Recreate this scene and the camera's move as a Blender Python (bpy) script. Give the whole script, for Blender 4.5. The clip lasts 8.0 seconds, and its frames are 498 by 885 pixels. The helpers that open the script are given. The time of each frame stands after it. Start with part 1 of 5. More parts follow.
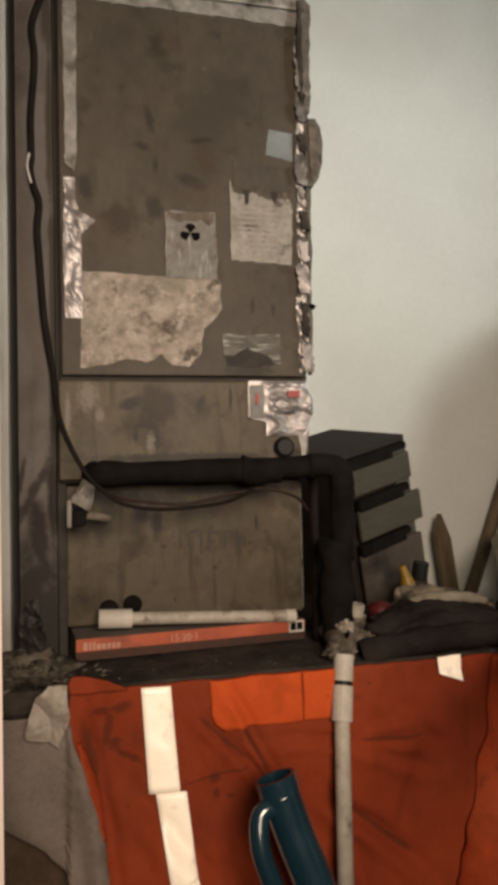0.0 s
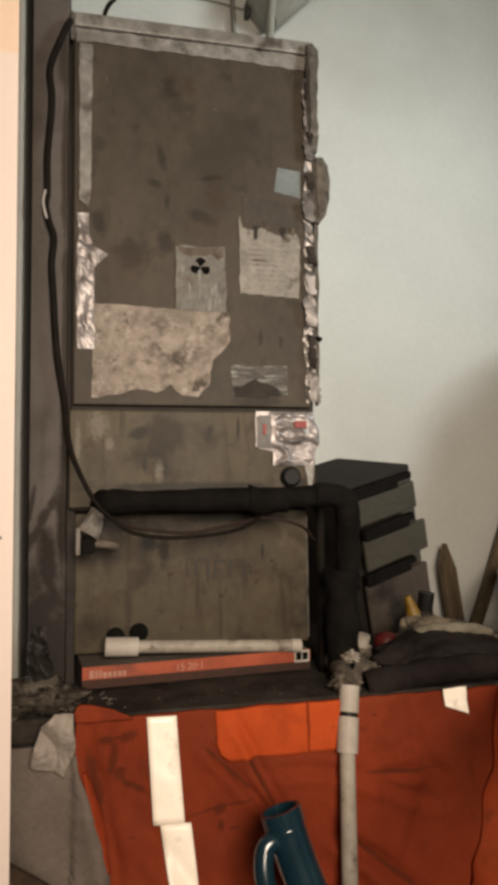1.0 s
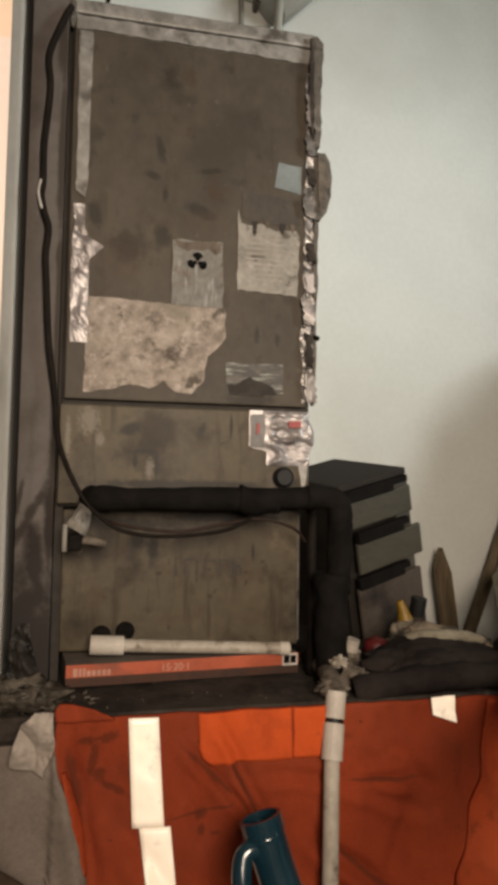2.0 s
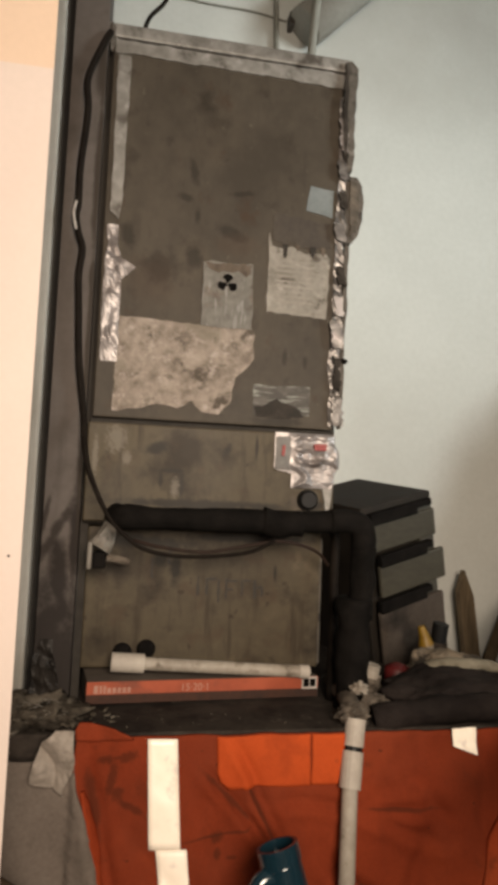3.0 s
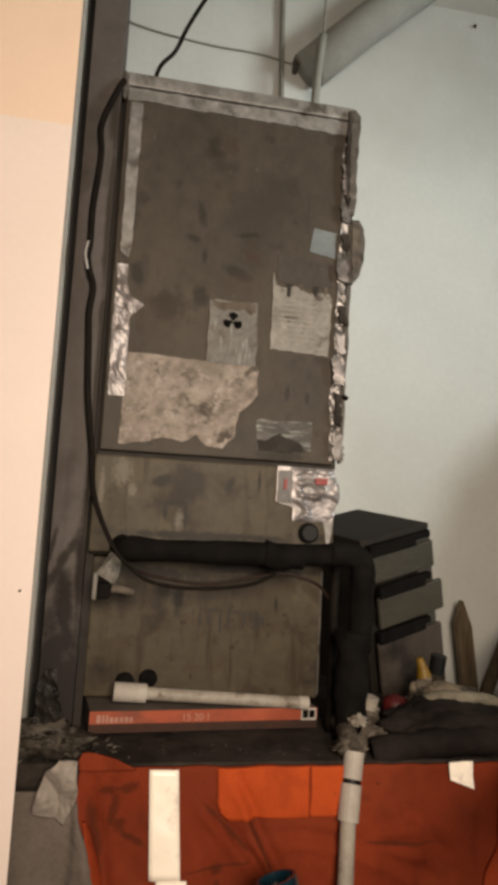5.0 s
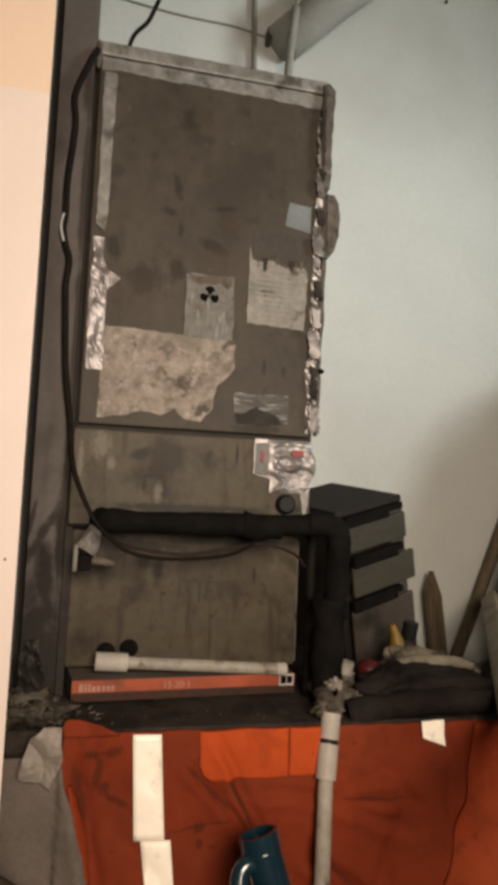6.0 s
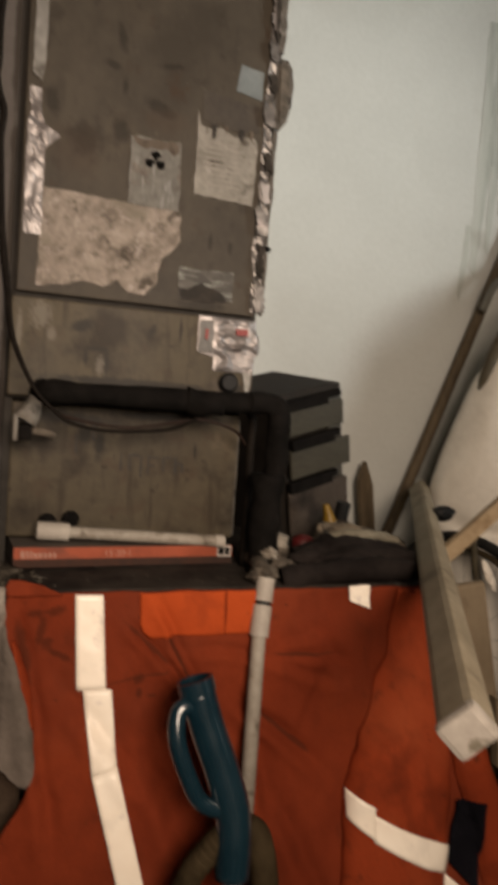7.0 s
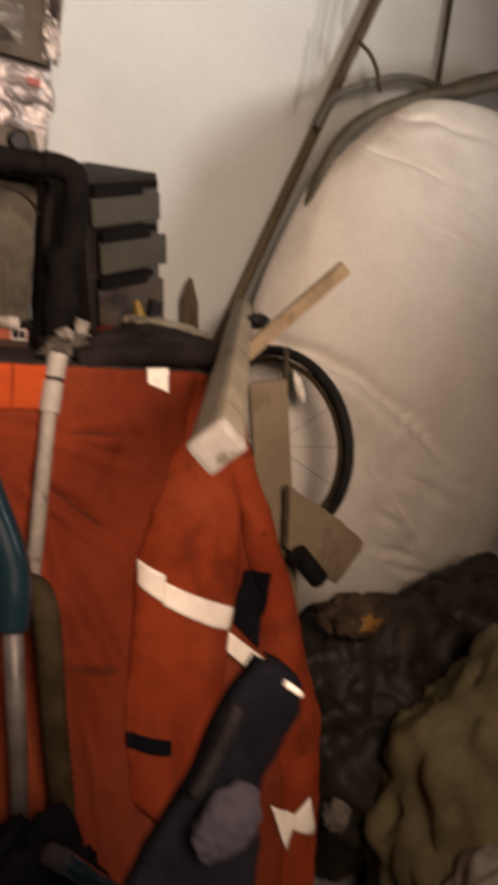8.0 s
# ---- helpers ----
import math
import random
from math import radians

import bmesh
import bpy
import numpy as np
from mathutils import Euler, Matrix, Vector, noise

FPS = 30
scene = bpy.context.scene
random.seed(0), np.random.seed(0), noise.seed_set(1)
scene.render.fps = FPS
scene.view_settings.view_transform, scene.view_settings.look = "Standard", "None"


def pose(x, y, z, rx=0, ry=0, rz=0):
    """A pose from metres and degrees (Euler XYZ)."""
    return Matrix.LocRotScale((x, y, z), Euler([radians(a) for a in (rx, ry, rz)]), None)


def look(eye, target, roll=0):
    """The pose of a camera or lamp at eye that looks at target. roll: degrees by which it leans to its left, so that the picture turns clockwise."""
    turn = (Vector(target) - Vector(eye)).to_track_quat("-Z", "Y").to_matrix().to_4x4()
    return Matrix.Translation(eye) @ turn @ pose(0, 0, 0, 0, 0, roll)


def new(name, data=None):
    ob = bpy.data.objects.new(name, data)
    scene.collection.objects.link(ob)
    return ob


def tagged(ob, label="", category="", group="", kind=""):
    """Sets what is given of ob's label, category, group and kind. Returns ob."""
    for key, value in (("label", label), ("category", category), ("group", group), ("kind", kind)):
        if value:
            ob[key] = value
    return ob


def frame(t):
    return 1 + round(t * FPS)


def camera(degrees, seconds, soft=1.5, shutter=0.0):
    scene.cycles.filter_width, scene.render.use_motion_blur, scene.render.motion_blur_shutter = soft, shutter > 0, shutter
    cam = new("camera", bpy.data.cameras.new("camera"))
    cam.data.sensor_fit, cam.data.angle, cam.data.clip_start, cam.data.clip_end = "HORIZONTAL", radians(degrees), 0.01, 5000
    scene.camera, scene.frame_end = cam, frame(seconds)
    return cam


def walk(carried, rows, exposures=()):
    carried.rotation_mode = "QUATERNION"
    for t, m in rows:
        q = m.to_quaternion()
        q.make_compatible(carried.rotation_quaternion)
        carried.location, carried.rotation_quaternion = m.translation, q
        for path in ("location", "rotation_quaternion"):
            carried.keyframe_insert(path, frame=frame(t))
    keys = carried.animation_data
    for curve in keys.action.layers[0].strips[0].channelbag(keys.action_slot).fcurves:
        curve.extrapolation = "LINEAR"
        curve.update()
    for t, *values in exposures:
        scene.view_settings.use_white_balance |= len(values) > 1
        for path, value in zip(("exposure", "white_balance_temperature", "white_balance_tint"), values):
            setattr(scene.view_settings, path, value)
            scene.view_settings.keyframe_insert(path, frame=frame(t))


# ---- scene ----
cam = camera(40.7, 8.0, soft=5.0, shutter=0.5)
PATH = [
    (0, (0.066, -1.208, 1.3), (0.497, 0.744, 1.37), -1.3),
    (0.5, (0.053, -1.252, 1.308), (0.504, 0.695, 1.394), -1.1),
    (1, (0.058, -1.223, 1.307), (0.476, 0.727, 1.453), -0.8),
    (2.5, (0.084, -1.208, 1.325), (0.481, 0.747, 1.456), 1.6),
    (3, (0.069, -1.212, 1.339), (0.418, 0.751, 1.494), 2.4),
    (3.5, (0.056, -1.198, 1.346), (0.385, 0.769, 1.489), 3.0),
    (4, (0.063, -1.218, 1.358), (0.39, 0.746, 1.545), 3.1),
    (4.5, (0.062, -1.233, 1.361), (0.384, 0.729, 1.579), 3.2),
    (6, (0.041, -1.256, 1.345), (0.476, 0.689, 1.506), 2.5),
    (6.5, (0.037, -1.257, 1.304), (0.518, 0.684, 1.329), 2.9),
    (7, (0.034, -1.263, 1.288), (0.66, 0.634, 1.185), 4.0),
    (7.5, (0.063, -1.275, 1.218), (0.906, 0.515, 0.928), 5.8),
    (8, (0.144, -1.305, 1.14), (1.166, 0.355, 0.692), 7.5),
]
EXPOSURES = [(0, 0.0, 6500, 10), (0.5, 0.02, 6300, 8), (2.5, 0.12, 6300, 8), (4, 0.0, 6300, 8), (4.5, -0.04, 6300, 8), (6, -0.05, 6300, 8), (6.5, -0.08, 6450, 9), (7, -0.2, 6500, 11), (7.5, -0.04, 6700, 17), (8, 0.18, 6900, 22)]
walk(cam, [(t, look(eye, target, roll)) for t, eye, target, roll in PATH], EXPOSURES)

# ---- light ----
def area_lamp(name, eye, target, size, watts, colour, spread=180):
    lamp = bpy.data.lights.new(name, "AREA")
    lamp.shape, lamp.size, lamp.energy, lamp.color, lamp.spread = "DISK", size, watts, colour, radians(spread)
    ob = new(name, lamp)
    ob.matrix_world = look(eye, target)
    return ob


area_lamp("room_lamp", (0.30, -2.0, 1.72), (0.27, 0.0, 1.20), 0.82, 19, (1.0, 0.80, 0.62), 112)
area_lamp("side_lamp", (3.2, -1.7, 2.0), (0.34, 0.7, 2.25), 1.1, 8.8, (0.97, 1.0, 0.95), 48)
world = bpy.data.worlds.new("world")
world.use_nodes = True
world.node_tree.nodes["Background"].inputs[0].default_value = (0.5, 0.45, 0.4, 1)
world.node_tree.nodes["Background"].inputs[1].default_value = 0.10
scene.world = world


# ---- materials ----
def mat(name, dark, light, rough=0.7, metal=0.0, scale=8.0, fine=90.0, bump=0.15, stretch=(1, 1, 1), spots=None, spot_scale=5.0,
        spot_edge=(0.55, 0.68), dist=0.002, spec=0.4, rough_vary=0.12, more=(), drips=None, dirt_and_shade=()):
    """A surface between two colours by coarse and fine noise, with optional stains, fine relief and uneven gloss."""
    m = bpy.data.materials.new(name)
    m.use_nodes = True
    nt = m.node_tree
    n, l = nt.nodes, nt.links
    b = n["Principled BSDF"]
    tc = n.new("ShaderNodeTexCoord")
    mp = n.new("ShaderNodeMapping")
    mp.inputs["Scale"].default_value = stretch
    l.new(tc.outputs["Object"], mp.inputs["Vector"])

    def noise_node(sc, detail=4.0, w=0.0):
        k = n.new("ShaderNodeTexNoise")
        k.inputs["Scale"].default_value, k.inputs["Detail"].default_value, k.inputs["Roughness"].default_value = sc, detail, 0.6
        l.new(mp.outputs["Vector"], k.inputs["Vector"])
        return k

    coarse, fine_n = noise_node(scale), noise_node(fine, 3.0)
    mixf = n.new("ShaderNodeMath")
    mixf.operation = "MULTIPLY_ADD"
    mixf.inputs[1].default_value = 0.35
    l.new(fine_n.outputs["Fac"], mixf.inputs[0])
    sub = n.new("ShaderNodeMath")
    sub.operation = "MULTIPLY_ADD"
    sub.inputs[1].default_value, sub.inputs[2].default_value = 0.9, -0.12
    l.new(coarse.outputs["Fac"], sub.inputs[0])
    l.new(sub.outputs[0], mixf.inputs[2])
    ramp = n.new("ShaderNodeValToRGB")
    ramp.color_ramp.elements[0].position, ramp.color_ramp.elements[0].color = 0.36, (*dark, 1)
    ramp.color_ramp.elements[1].position, ramp.color_ramp.elements[1].color = 0.66, (*light, 1)
    l.new(mixf.outputs[0], ramp.inputs[0])
    colour = ramp.outputs[0]
    layers = ([(spots, spot_scale, spot_edge, 1.0, (1, 1, 1))] if spots else []) + [(*q, (1, 1, 1)) for q in more]
    if drips:
        layers.append(drips)
    for tone, sc, edge, strength, pull in layers:
        s = noise_node(sc, 6.0)
        if pull != (1, 1, 1):
            mp2 = n.new("ShaderNodeMapping")
            mp2.inputs["Scale"].default_value = pull
            l.new(tc.outputs["Object"], mp2.inputs["Vector"])
            l.new(mp2.outputs["Vector"], s.inputs["Vector"])
        sr = n.new("ShaderNodeMapRange")
        sr.inputs[1].default_value, sr.inputs[2].default_value, sr.inputs[4].default_value = *edge, strength
        l.new(s.outputs["Fac"], sr.inputs[0])
        mx = n.new("ShaderNodeMix")
        mx.data_type = "RGBA"
        l.new(sr.outputs[0], mx.inputs[0])
        l.new(colour, mx.inputs[6])
        mx.inputs[7].default_value = (*tone, 1)
        colour = mx.outputs[2]
    # single smears of dirt and painted shade, each with its own place and outline: x, z, half width, half height, turn
    # in degrees
    for tone, strength, ragged, places in dirt_and_shade:
        wob = n.new("ShaderNodeTexNoise")
        wob.inputs["Scale"].default_value, wob.inputs["Detail"].default_value, wob.inputs["Roughness"].default_value = ragged, 5.0, 0.65
        l.new(tc.outputs["Object"], wob.inputs["Vector"])
        edge = n.new("ShaderNodeMapRange")
        edge.inputs[3].default_value, edge.inputs[4].default_value = -0.9, 0.9
        l.new(wob.outputs["Fac"], edge.inputs[0])
        most = None
        for x, z, rx, rz, turn in places:
            place = n.new("ShaderNodeMapping")
            place.vector_type = "TEXTURE"
            place.inputs["Location"].default_value = (x, 0, z)
            place.inputs["Rotation"].default_value = (0, radians(turn), 0)
            place.inputs["Scale"].default_value = (rx, 100, rz)
            l.new(tc.outputs["Object"], place.inputs["Vector"])
            far = n.new("ShaderNodeVectorMath")
            far.operation = "LENGTH"
            l.new(place.outputs["Vector"], far.inputs[0])
            if most is None:
                most = far.outputs["Value"]
            else:
                least = n.new("ShaderNodeMath")
                least.operation = "MINIMUM"
                l.new(most, least.inputs[0])
                l.new(far.outputs["Value"], least.inputs[1])
                most = least.outputs[0]
        both = n.new("ShaderNodeMath")
        l.new(most, both.inputs[0])
        l.new(edge.outputs[0], both.inputs[1])
        fade = n.new("ShaderNodeMapRange")
        fade.interpolation_type = "SMOOTHSTEP"
        fade.inputs[1].default_value, fade.inputs[2].default_value, fade.inputs[3].default_value, fade.inputs[4].default_value = 0.35, 1.15, strength, 0.0
        l.new(both.outputs[0], fade.inputs[0])
        mx = n.new("ShaderNodeMix")
        mx.data_type = "RGBA"
        l.new(fade.outputs[0], mx.inputs[0])
        l.new(colour, mx.inputs[6])
        mx.inputs[7].default_value = (*tone, 1)
        colour = mx.outputs[2]
    l.new(colour, b.inputs["Base Color"])
    rr = n.new("ShaderNodeMapRange")
    rr.inputs[3].default_value, rr.inputs[4].default_value = max(0.02, rough - rough_vary), min(1.0, rough + rough_vary)
    l.new(coarse.outputs["Fac"], rr.inputs[0])
    l.new(rr.outputs[0], b.inputs["Roughness"])
    b.inputs["Metallic"].default_value = metal
    b.inputs["Specular IOR Level"].default_value = spec
    bp = n.new("ShaderNodeBump")
    bp.inputs["Strength"].default_value, bp.inputs["Distance"].default_value = bump, dist
    l.new(mixf.outputs[0], bp.inputs["Height"])
    l.new(bp.outputs[0], b.inputs["Normal"])
    return m


M = {
    "wall": mat("white_plaster", (0.5194, 0.5292, 0.4998), (0.5978, 0.6076, 0.5782), 0.85, scale=1.6, fine=60, bump=0.12, spots=(0.4508, 0.4459, 0.4116), spot_scale=1.1, spot_edge=(0.50, 0.75)),
    "streak": mat("grey_water_stain", (0.448, 0.4648, 0.4256), (0.5376, 0.5488, 0.5096), 0.85, scale=3, stretch=(14, 14, 1.2), spots=(0.336, 0.3528, 0.3192), spot_scale=2.0, spot_edge=(0.5, 0.66)),
    "cream": mat("cream_paint", (0.62, 0.530, 0.480), (0.67, 0.570, 0.520), 0.8, scale=3.0, fine=120, bump=0.08),
    # warmer tone for the wall's upper part
    "cream_warm": mat("warm_cream_tone", (0.64, 0.490, 0.375), (0.69, 0.530, 0.41), 0.8, scale=3.0, fine=120, bump=0.08),
    # last patch group darkens the board's edge along the unit
    "closet": mat("grimy_grey_board", (0.088, 0.076, 0.069), (0.115, 0.101, 0.093), 0.75, scale=3.0, fine=70, bump=0.12, spots=(0.052, 0.044, 0.0385), spot_scale=4.0, spot_edge=(0.52, 0.74), more=[((0.104, 0.092, 0.082), 9.0, (0.6, 0.78), 0.4)], drips=((0.047, 0.0395, 0.0345), 1.0, (0.56, 0.74), 0.5, (30, 8, 3)), spec=0.1, dirt_and_shade=[((0.017, 0.0142, 0.0132), 0.88, 20.0, [(-0.045, 1.07, 0.045, 0.16, 0), (-0.018, 1.02, 0.036, 0.24, 0), (-0.052, 0.98, 0.046, 0.17, 0), (-0.034, 1.16, 0.024, 0.13, -8), (-0.014, 1.26, 0.013, 0.15, 0)]), ((0.150, 0.128, 0.104), 0.6, 34.0, [(-0.050, 0.985, 0.030, 0.022, 12), (-0.066, 1.03, 0.010, 0.026, 0)]), ((0.030, 0.025, 0.022), 0.9, 40.0, [(-0.052, 1.255, 0.010, 0.070, 28), (-0.066, 1.29, 0.006, 0.04, 10)]), ((0.034, 0.027, 0.021), 0.85, 18.0, [(-0.013, 1.95, 0.008, 0.26, 0), (-0.012, 1.60, 0.007, 0.34, 0), (-0.016, 2.10, 0.012, 0.08, 0), (-0.011, 1.40, 0.007, 0.20, 0)])]),
    "soot": mat("black_soot", (0.01872, 0.01584, 0.01332), (0.054, 0.04608, 0.0396), 0.9, scale=16, fine=90, bump=0.3, spots=(0.0792, 0.06912, 0.05976), spot_scale=18, spot_edge=(0.56, 0.68), spec=0.1, more=[((0.01008, 0.00864, 0.0072), 12.0, (0.54, 0.66), 0.8)]),
    "plate_scuffed": mat("scuffed_data_plate", (0.036, 0.031, 0.026), (0.075, 0.066, 0.056), 0.6, scale=26, fine=70, bump=0.3, spots=(0.090, 0.081, 0.071), spot_scale=30, spot_edge=(0.54, 0.66), drips=((0.26, 0.275, 0.245), 1.0, (0.54, 0.62), 0.8, (16, 60, 190))),
    "label_streak": mat("streaked_grey_label", (0.1062, 0.09775, 0.085), (0.17, 0.1598, 0.1428), 0.7, scale=20, fine=80, bump=0.2, spots=(0.06375, 0.0527, 0.0408), spot_scale=26, spot_edge=(0.55, 0.66), more=[((0.136, 0.0748, 0.0425), 15.0, (0.58, 0.70), 0.6)], drips=((0.255, 0.2482, 0.238), 1.0, (0.55, 0.64), 0.8, (90, 40, 14))),
    "mark": mat("faded_pen", (0.0130, 0.0105, 0.0075), (0.0260, 0.0215, 0.0155), 0.6, scale=50, fine=120),
    "carton_shaded": mat("soiled_shaded_carton", (0.03, 0.0132, 0.0084), (0.051, 0.0204, 0.012), 0.8, scale=20, fine=80, bump=0.2, spots=(0.018, 0.0108, 0.0078), spot_scale=14),
    "trim": mat("grey_corner_trim", (0.275, 0.270, 0.250), (0.355, 0.350, 0.325), 0.6, scale=9, fine=150, bump=0.12, spots=(0.20, 0.195, 0.17), spot_scale=7, spot_edge=(0.54, 0.70), stretch=(1, 1, 0.3)),
    "floor": mat("dirty_concrete", (0.18, 0.162, 0.144), (0.306, 0.279, 0.252), 0.9, scale=3, fine=60, bump=0.3),
    "ceil": mat("ceiling_paint", (0.62, 0.61, 0.57), (0.70, 0.69, 0.65), 0.9, scale=2, fine=80, bump=0.1),
    # near-black fill that stands for shade in recesses
    "black": mat("black_shade_fill", (0.012, 0.011, 0.010), (0.022, 0.020, 0.018), 0.9),
    "deck": mat("sooty_timber", (0.01562, 0.0125, 0.01094), (0.04375, 0.03594, 0.02969), 0.9, scale=14, fine=90, bump=0.5, spots=(0.08594, 0.07188, 0.05937), spot_scale=26, spot_edge=(0.60, 0.72), spec=0.15),
    "unit": mat("dirty_grey_enamel", (0.0436, 0.03606, 0.02762), (0.06976, 0.05796, 0.04443), 0.55, scale=6, fine=38, bump=0.10, stretch=(1, 1, 0.8), spots=(0.02137, 0.01624, 0.0114), spot_scale=13, spot_edge=(0.57, 0.76), spec=0.18, more=[((0.07836, 0.06272, 0.04563), 9.0, (0.54, 0.74), 0.55), ((0.01662, 0.01288, 0.009778), 30.0, (0.61, 0.69), 0.4), ((0.04749, 0.02688, 0.01521), 17.0, (0.60, 0.70), 0.6), ((0.1009, 0.08624, 0.06953), 55.0, (0.64, 0.70), 0.5)], drips=((0.01662, 0.01322, 0.01032), 1.0, (0.58, 0.74), 0.35, (26, 10, 7)), dirt_and_shade=[((0.016, 0.0130, 0.0098), 0.66, 42.0, [(0.160, 1.935, 0.010, 0.030, -12), (0.145, 1.885, 0.020, 0.010, 10), (0.170, 1.850, 0.007, 0.016, 0), (0.255, 1.903, 0.030, 0.007, -8), (0.105, 1.745, 0.040, 0.036, 30), (0.165, 1.77, 0.020, 0.030, 0), (0.235, 1.825, 0.034, 0.016, 20), (0.345, 1.600, 0.006, 0.018, 0), (0.385, 1.592, 0.006, 0.016, 0), (0.045, 1.80, 0.016, 0.030, 0), (0.34, 1.476, 0.06, 0.012, 0)]), ((0.060, 0.036, 0.022), 0.28, 30.0, [(0.09, 1.72, 0.05, 0.06, 0), (0.25, 1.80, 0.05, 0.03, 0)])]),
    # first patch group also paints the refrigerant pipe's shade as long bands
    "unit_low": mat("dusty_olive_enamel", (0.05134, 0.04084, 0.0258), (0.08022, 0.06442, 0.04118), 0.5, scale=6, fine=50, bump=0.10, spots=(0.02334, 0.01674, 0.01037), spot_scale=9, spot_edge=(0.52, 0.66), spec=0.2, more=[((0.055, 0.0363, 0.022), 22.0, (0.55, 0.68), 0.65), ((0.0286, 0.0209, 0.0132), 15.0, (0.58, 0.68), 0.6), ((0.1108, 0.08628, 0.05639), 17.0, (0.62, 0.74), 0.7), ((0.01983, 0.01412, 0.009022), 40.0, (0.65, 0.71), 0.7)], drips=((0.02917, 0.02092, 0.01308), 1.0, (0.54, 0.66), 0.75, (42, 8, 5)), dirt_and_shade=[((0.016, 0.0130, 0.0098), 0.95, 46.0, [(0.118, 1.415, 0.036, 0.012, -10), (0.142, 1.376, 0.030, 0.004, 0), (0.127, 1.360, 0.004, 0.020, 0), (0.165, 1.352, 0.005, 0.024, 0), (0.245, 1.418, 0.009, 0.014, 30), (0.300, 1.425, 0.004, 0.024, 0), (0.20, 1.318, 0.20, 0.010, 0), (0.40, 1.325, 0.05, 0.012, 0), (0.10, 1.245, 0.11, 0.016, 4), (0.165, 1.200, 0.013, 0.036, 0), (0.135, 1.215, 0.018, 0.022, 0), (0.30, 1.257, 0.14, 0.010, 0), (0.352, 1.19, 0.004, 0.02, 0)]), ((0.20, 0.178, 0.148), 0.5, 170.0, [(0.153, 1.346, 0.009, 0.020, 0), (0.046, 1.430, 0.022, 0.030, 0), (0.010, 1.40, 0.006, 0.04, 0), (0.065, 1.395, 0.010, 0.016, 0)]), ((0.105, 0.088, 0.070), 0.6, 50.0, [(0.385, 1.325, 0.026, 0.020, 0)])]),
    # cabinet metal, darker than the front panels
    "unit_side": mat("dark_sheet_metal", (0.0182, 0.0156, 0.013), (0.039, 0.0338, 0.0286), 0.7, scale=7, fine=60, bump=0.15, spec=0.2),
    "foil": mat("creased_foil", (0.12, 0.112, 0.106), (0.30, 0.283, 0.275), 0.34, metal=0.6, scale=26, fine=70, bump=0.7, spots=(0.0371, 0.03249, 0.02754), spot_scale=22, spot_edge=(0.55, 0.63), dist=0.004, more=[((0.3346, 0.3004, 0.2956), 30.0, (0.60, 0.68), 0.8), ((0.05092, 0.0468, 0.0405), 13.0, (0.54, 0.64), 0.7)]),
    "foil_bright": mat("crumpled_foil", (0.22, 0.20, 0.195), (0.38, 0.355, 0.35), 0.42, metal=0.5, scale=16, fine=40, bump=0.5, dist=0.004, spots=(0.1499, 0.1285, 0.1193), spot_scale=14, spot_edge=(0.52, 0.64)),
    "tapegrey": mat("dirty_white_tape", (0.1515, 0.142, 0.129), (0.2728, 0.2629, 0.2459), 0.5, metal=0.2, scale=24, fine=70, bump=0.3, spots=(0.07576, 0.06624, 0.05684), spot_scale=18, spot_edge=(0.54, 0.64), more=[((0.3838, 0.3628, 0.3498), 32.0, (0.62, 0.70), 0.7)]),
    "label": mat("stained_paper", (0.1427, 0.1138, 0.0906), (0.3357, 0.2844, 0.242), 0.75, scale=26, fine=80, bump=0.25, spots=(0.06546, 0.05112, 0.03783), spot_scale=24, spot_edge=(0.53, 0.64), more=[((0.3945, 0.3422, 0.3079), 36.0, (0.57, 0.66), 0.7), ((0.1007, 0.08658, 0.05805), 13.0, (0.56, 0.66), 0.6)]),
    "label_white": mat("soiled_white_label", (0.1564, 0.1408, 0.1196), (0.2815, 0.262, 0.2306), 0.7, scale=22, fine=80, bump=0.2, spots=(0.06647, 0.05318, 0.04066), spot_scale=26, spot_edge=(0.57, 0.66), more=[((0.08993, 0.07038, 0.05161), 11.0, (0.56, 0.68), 0.8), ((0.3363, 0.3128, 0.2815), 38.0, (0.6, 0.68), 0.6)]),
    "sticker": mat("dull_sticker", (0.145, 0.140, 0.134), (0.215, 0.205, 0.196), 0.8, scale=20, fine=80, bump=0.15, spots=(0.11, 0.098, 0.09), spot_scale=24, spec=0.05),
    "label_rust": mat("rusty_label", (0.062, 0.044, 0.031), (0.12, 0.095, 0.072), 0.75, scale=26, fine=80, bump=0.25, spots=(0.045, 0.030, 0.020), spot_scale=28, spot_edge=(0.54, 0.66)),
    "char": mat("charred_residue", (0.013, 0.0105, 0.008), (0.028, 0.022, 0.017), 0.8, scale=24, fine=80, bump=0.3, spots=(0.040, 0.031, 0.023), spot_scale=22),
    "label_brown": mat("peeled_adhesive", (0.03482, 0.02713, 0.02078), (0.05897, 0.04733, 0.03579), 0.7, scale=24, fine=80, bump=0.3, spots=(0.02246, 0.01732, 0.0127), spot_scale=20),
    "label_dark": mat("dark_data_plate", (0.045, 0.037, 0.031), (0.075, 0.064, 0.054), 0.5, scale=24),
    "ink": mat("black_ink", (0.0035, 0.003, 0.0028), (0.007, 0.006, 0.0055), 0.85, spec=0.05),
    "ink_grey": mat("faded_ink", (0.20, 0.18, 0.155), (0.27, 0.245, 0.215), 0.7, scale=40),
    "blue_tag": mat("pale_blue_tag", (0.1105, 0.1275, 0.1318), (0.17, 0.1913, 0.1955), 0.6, scale=18),
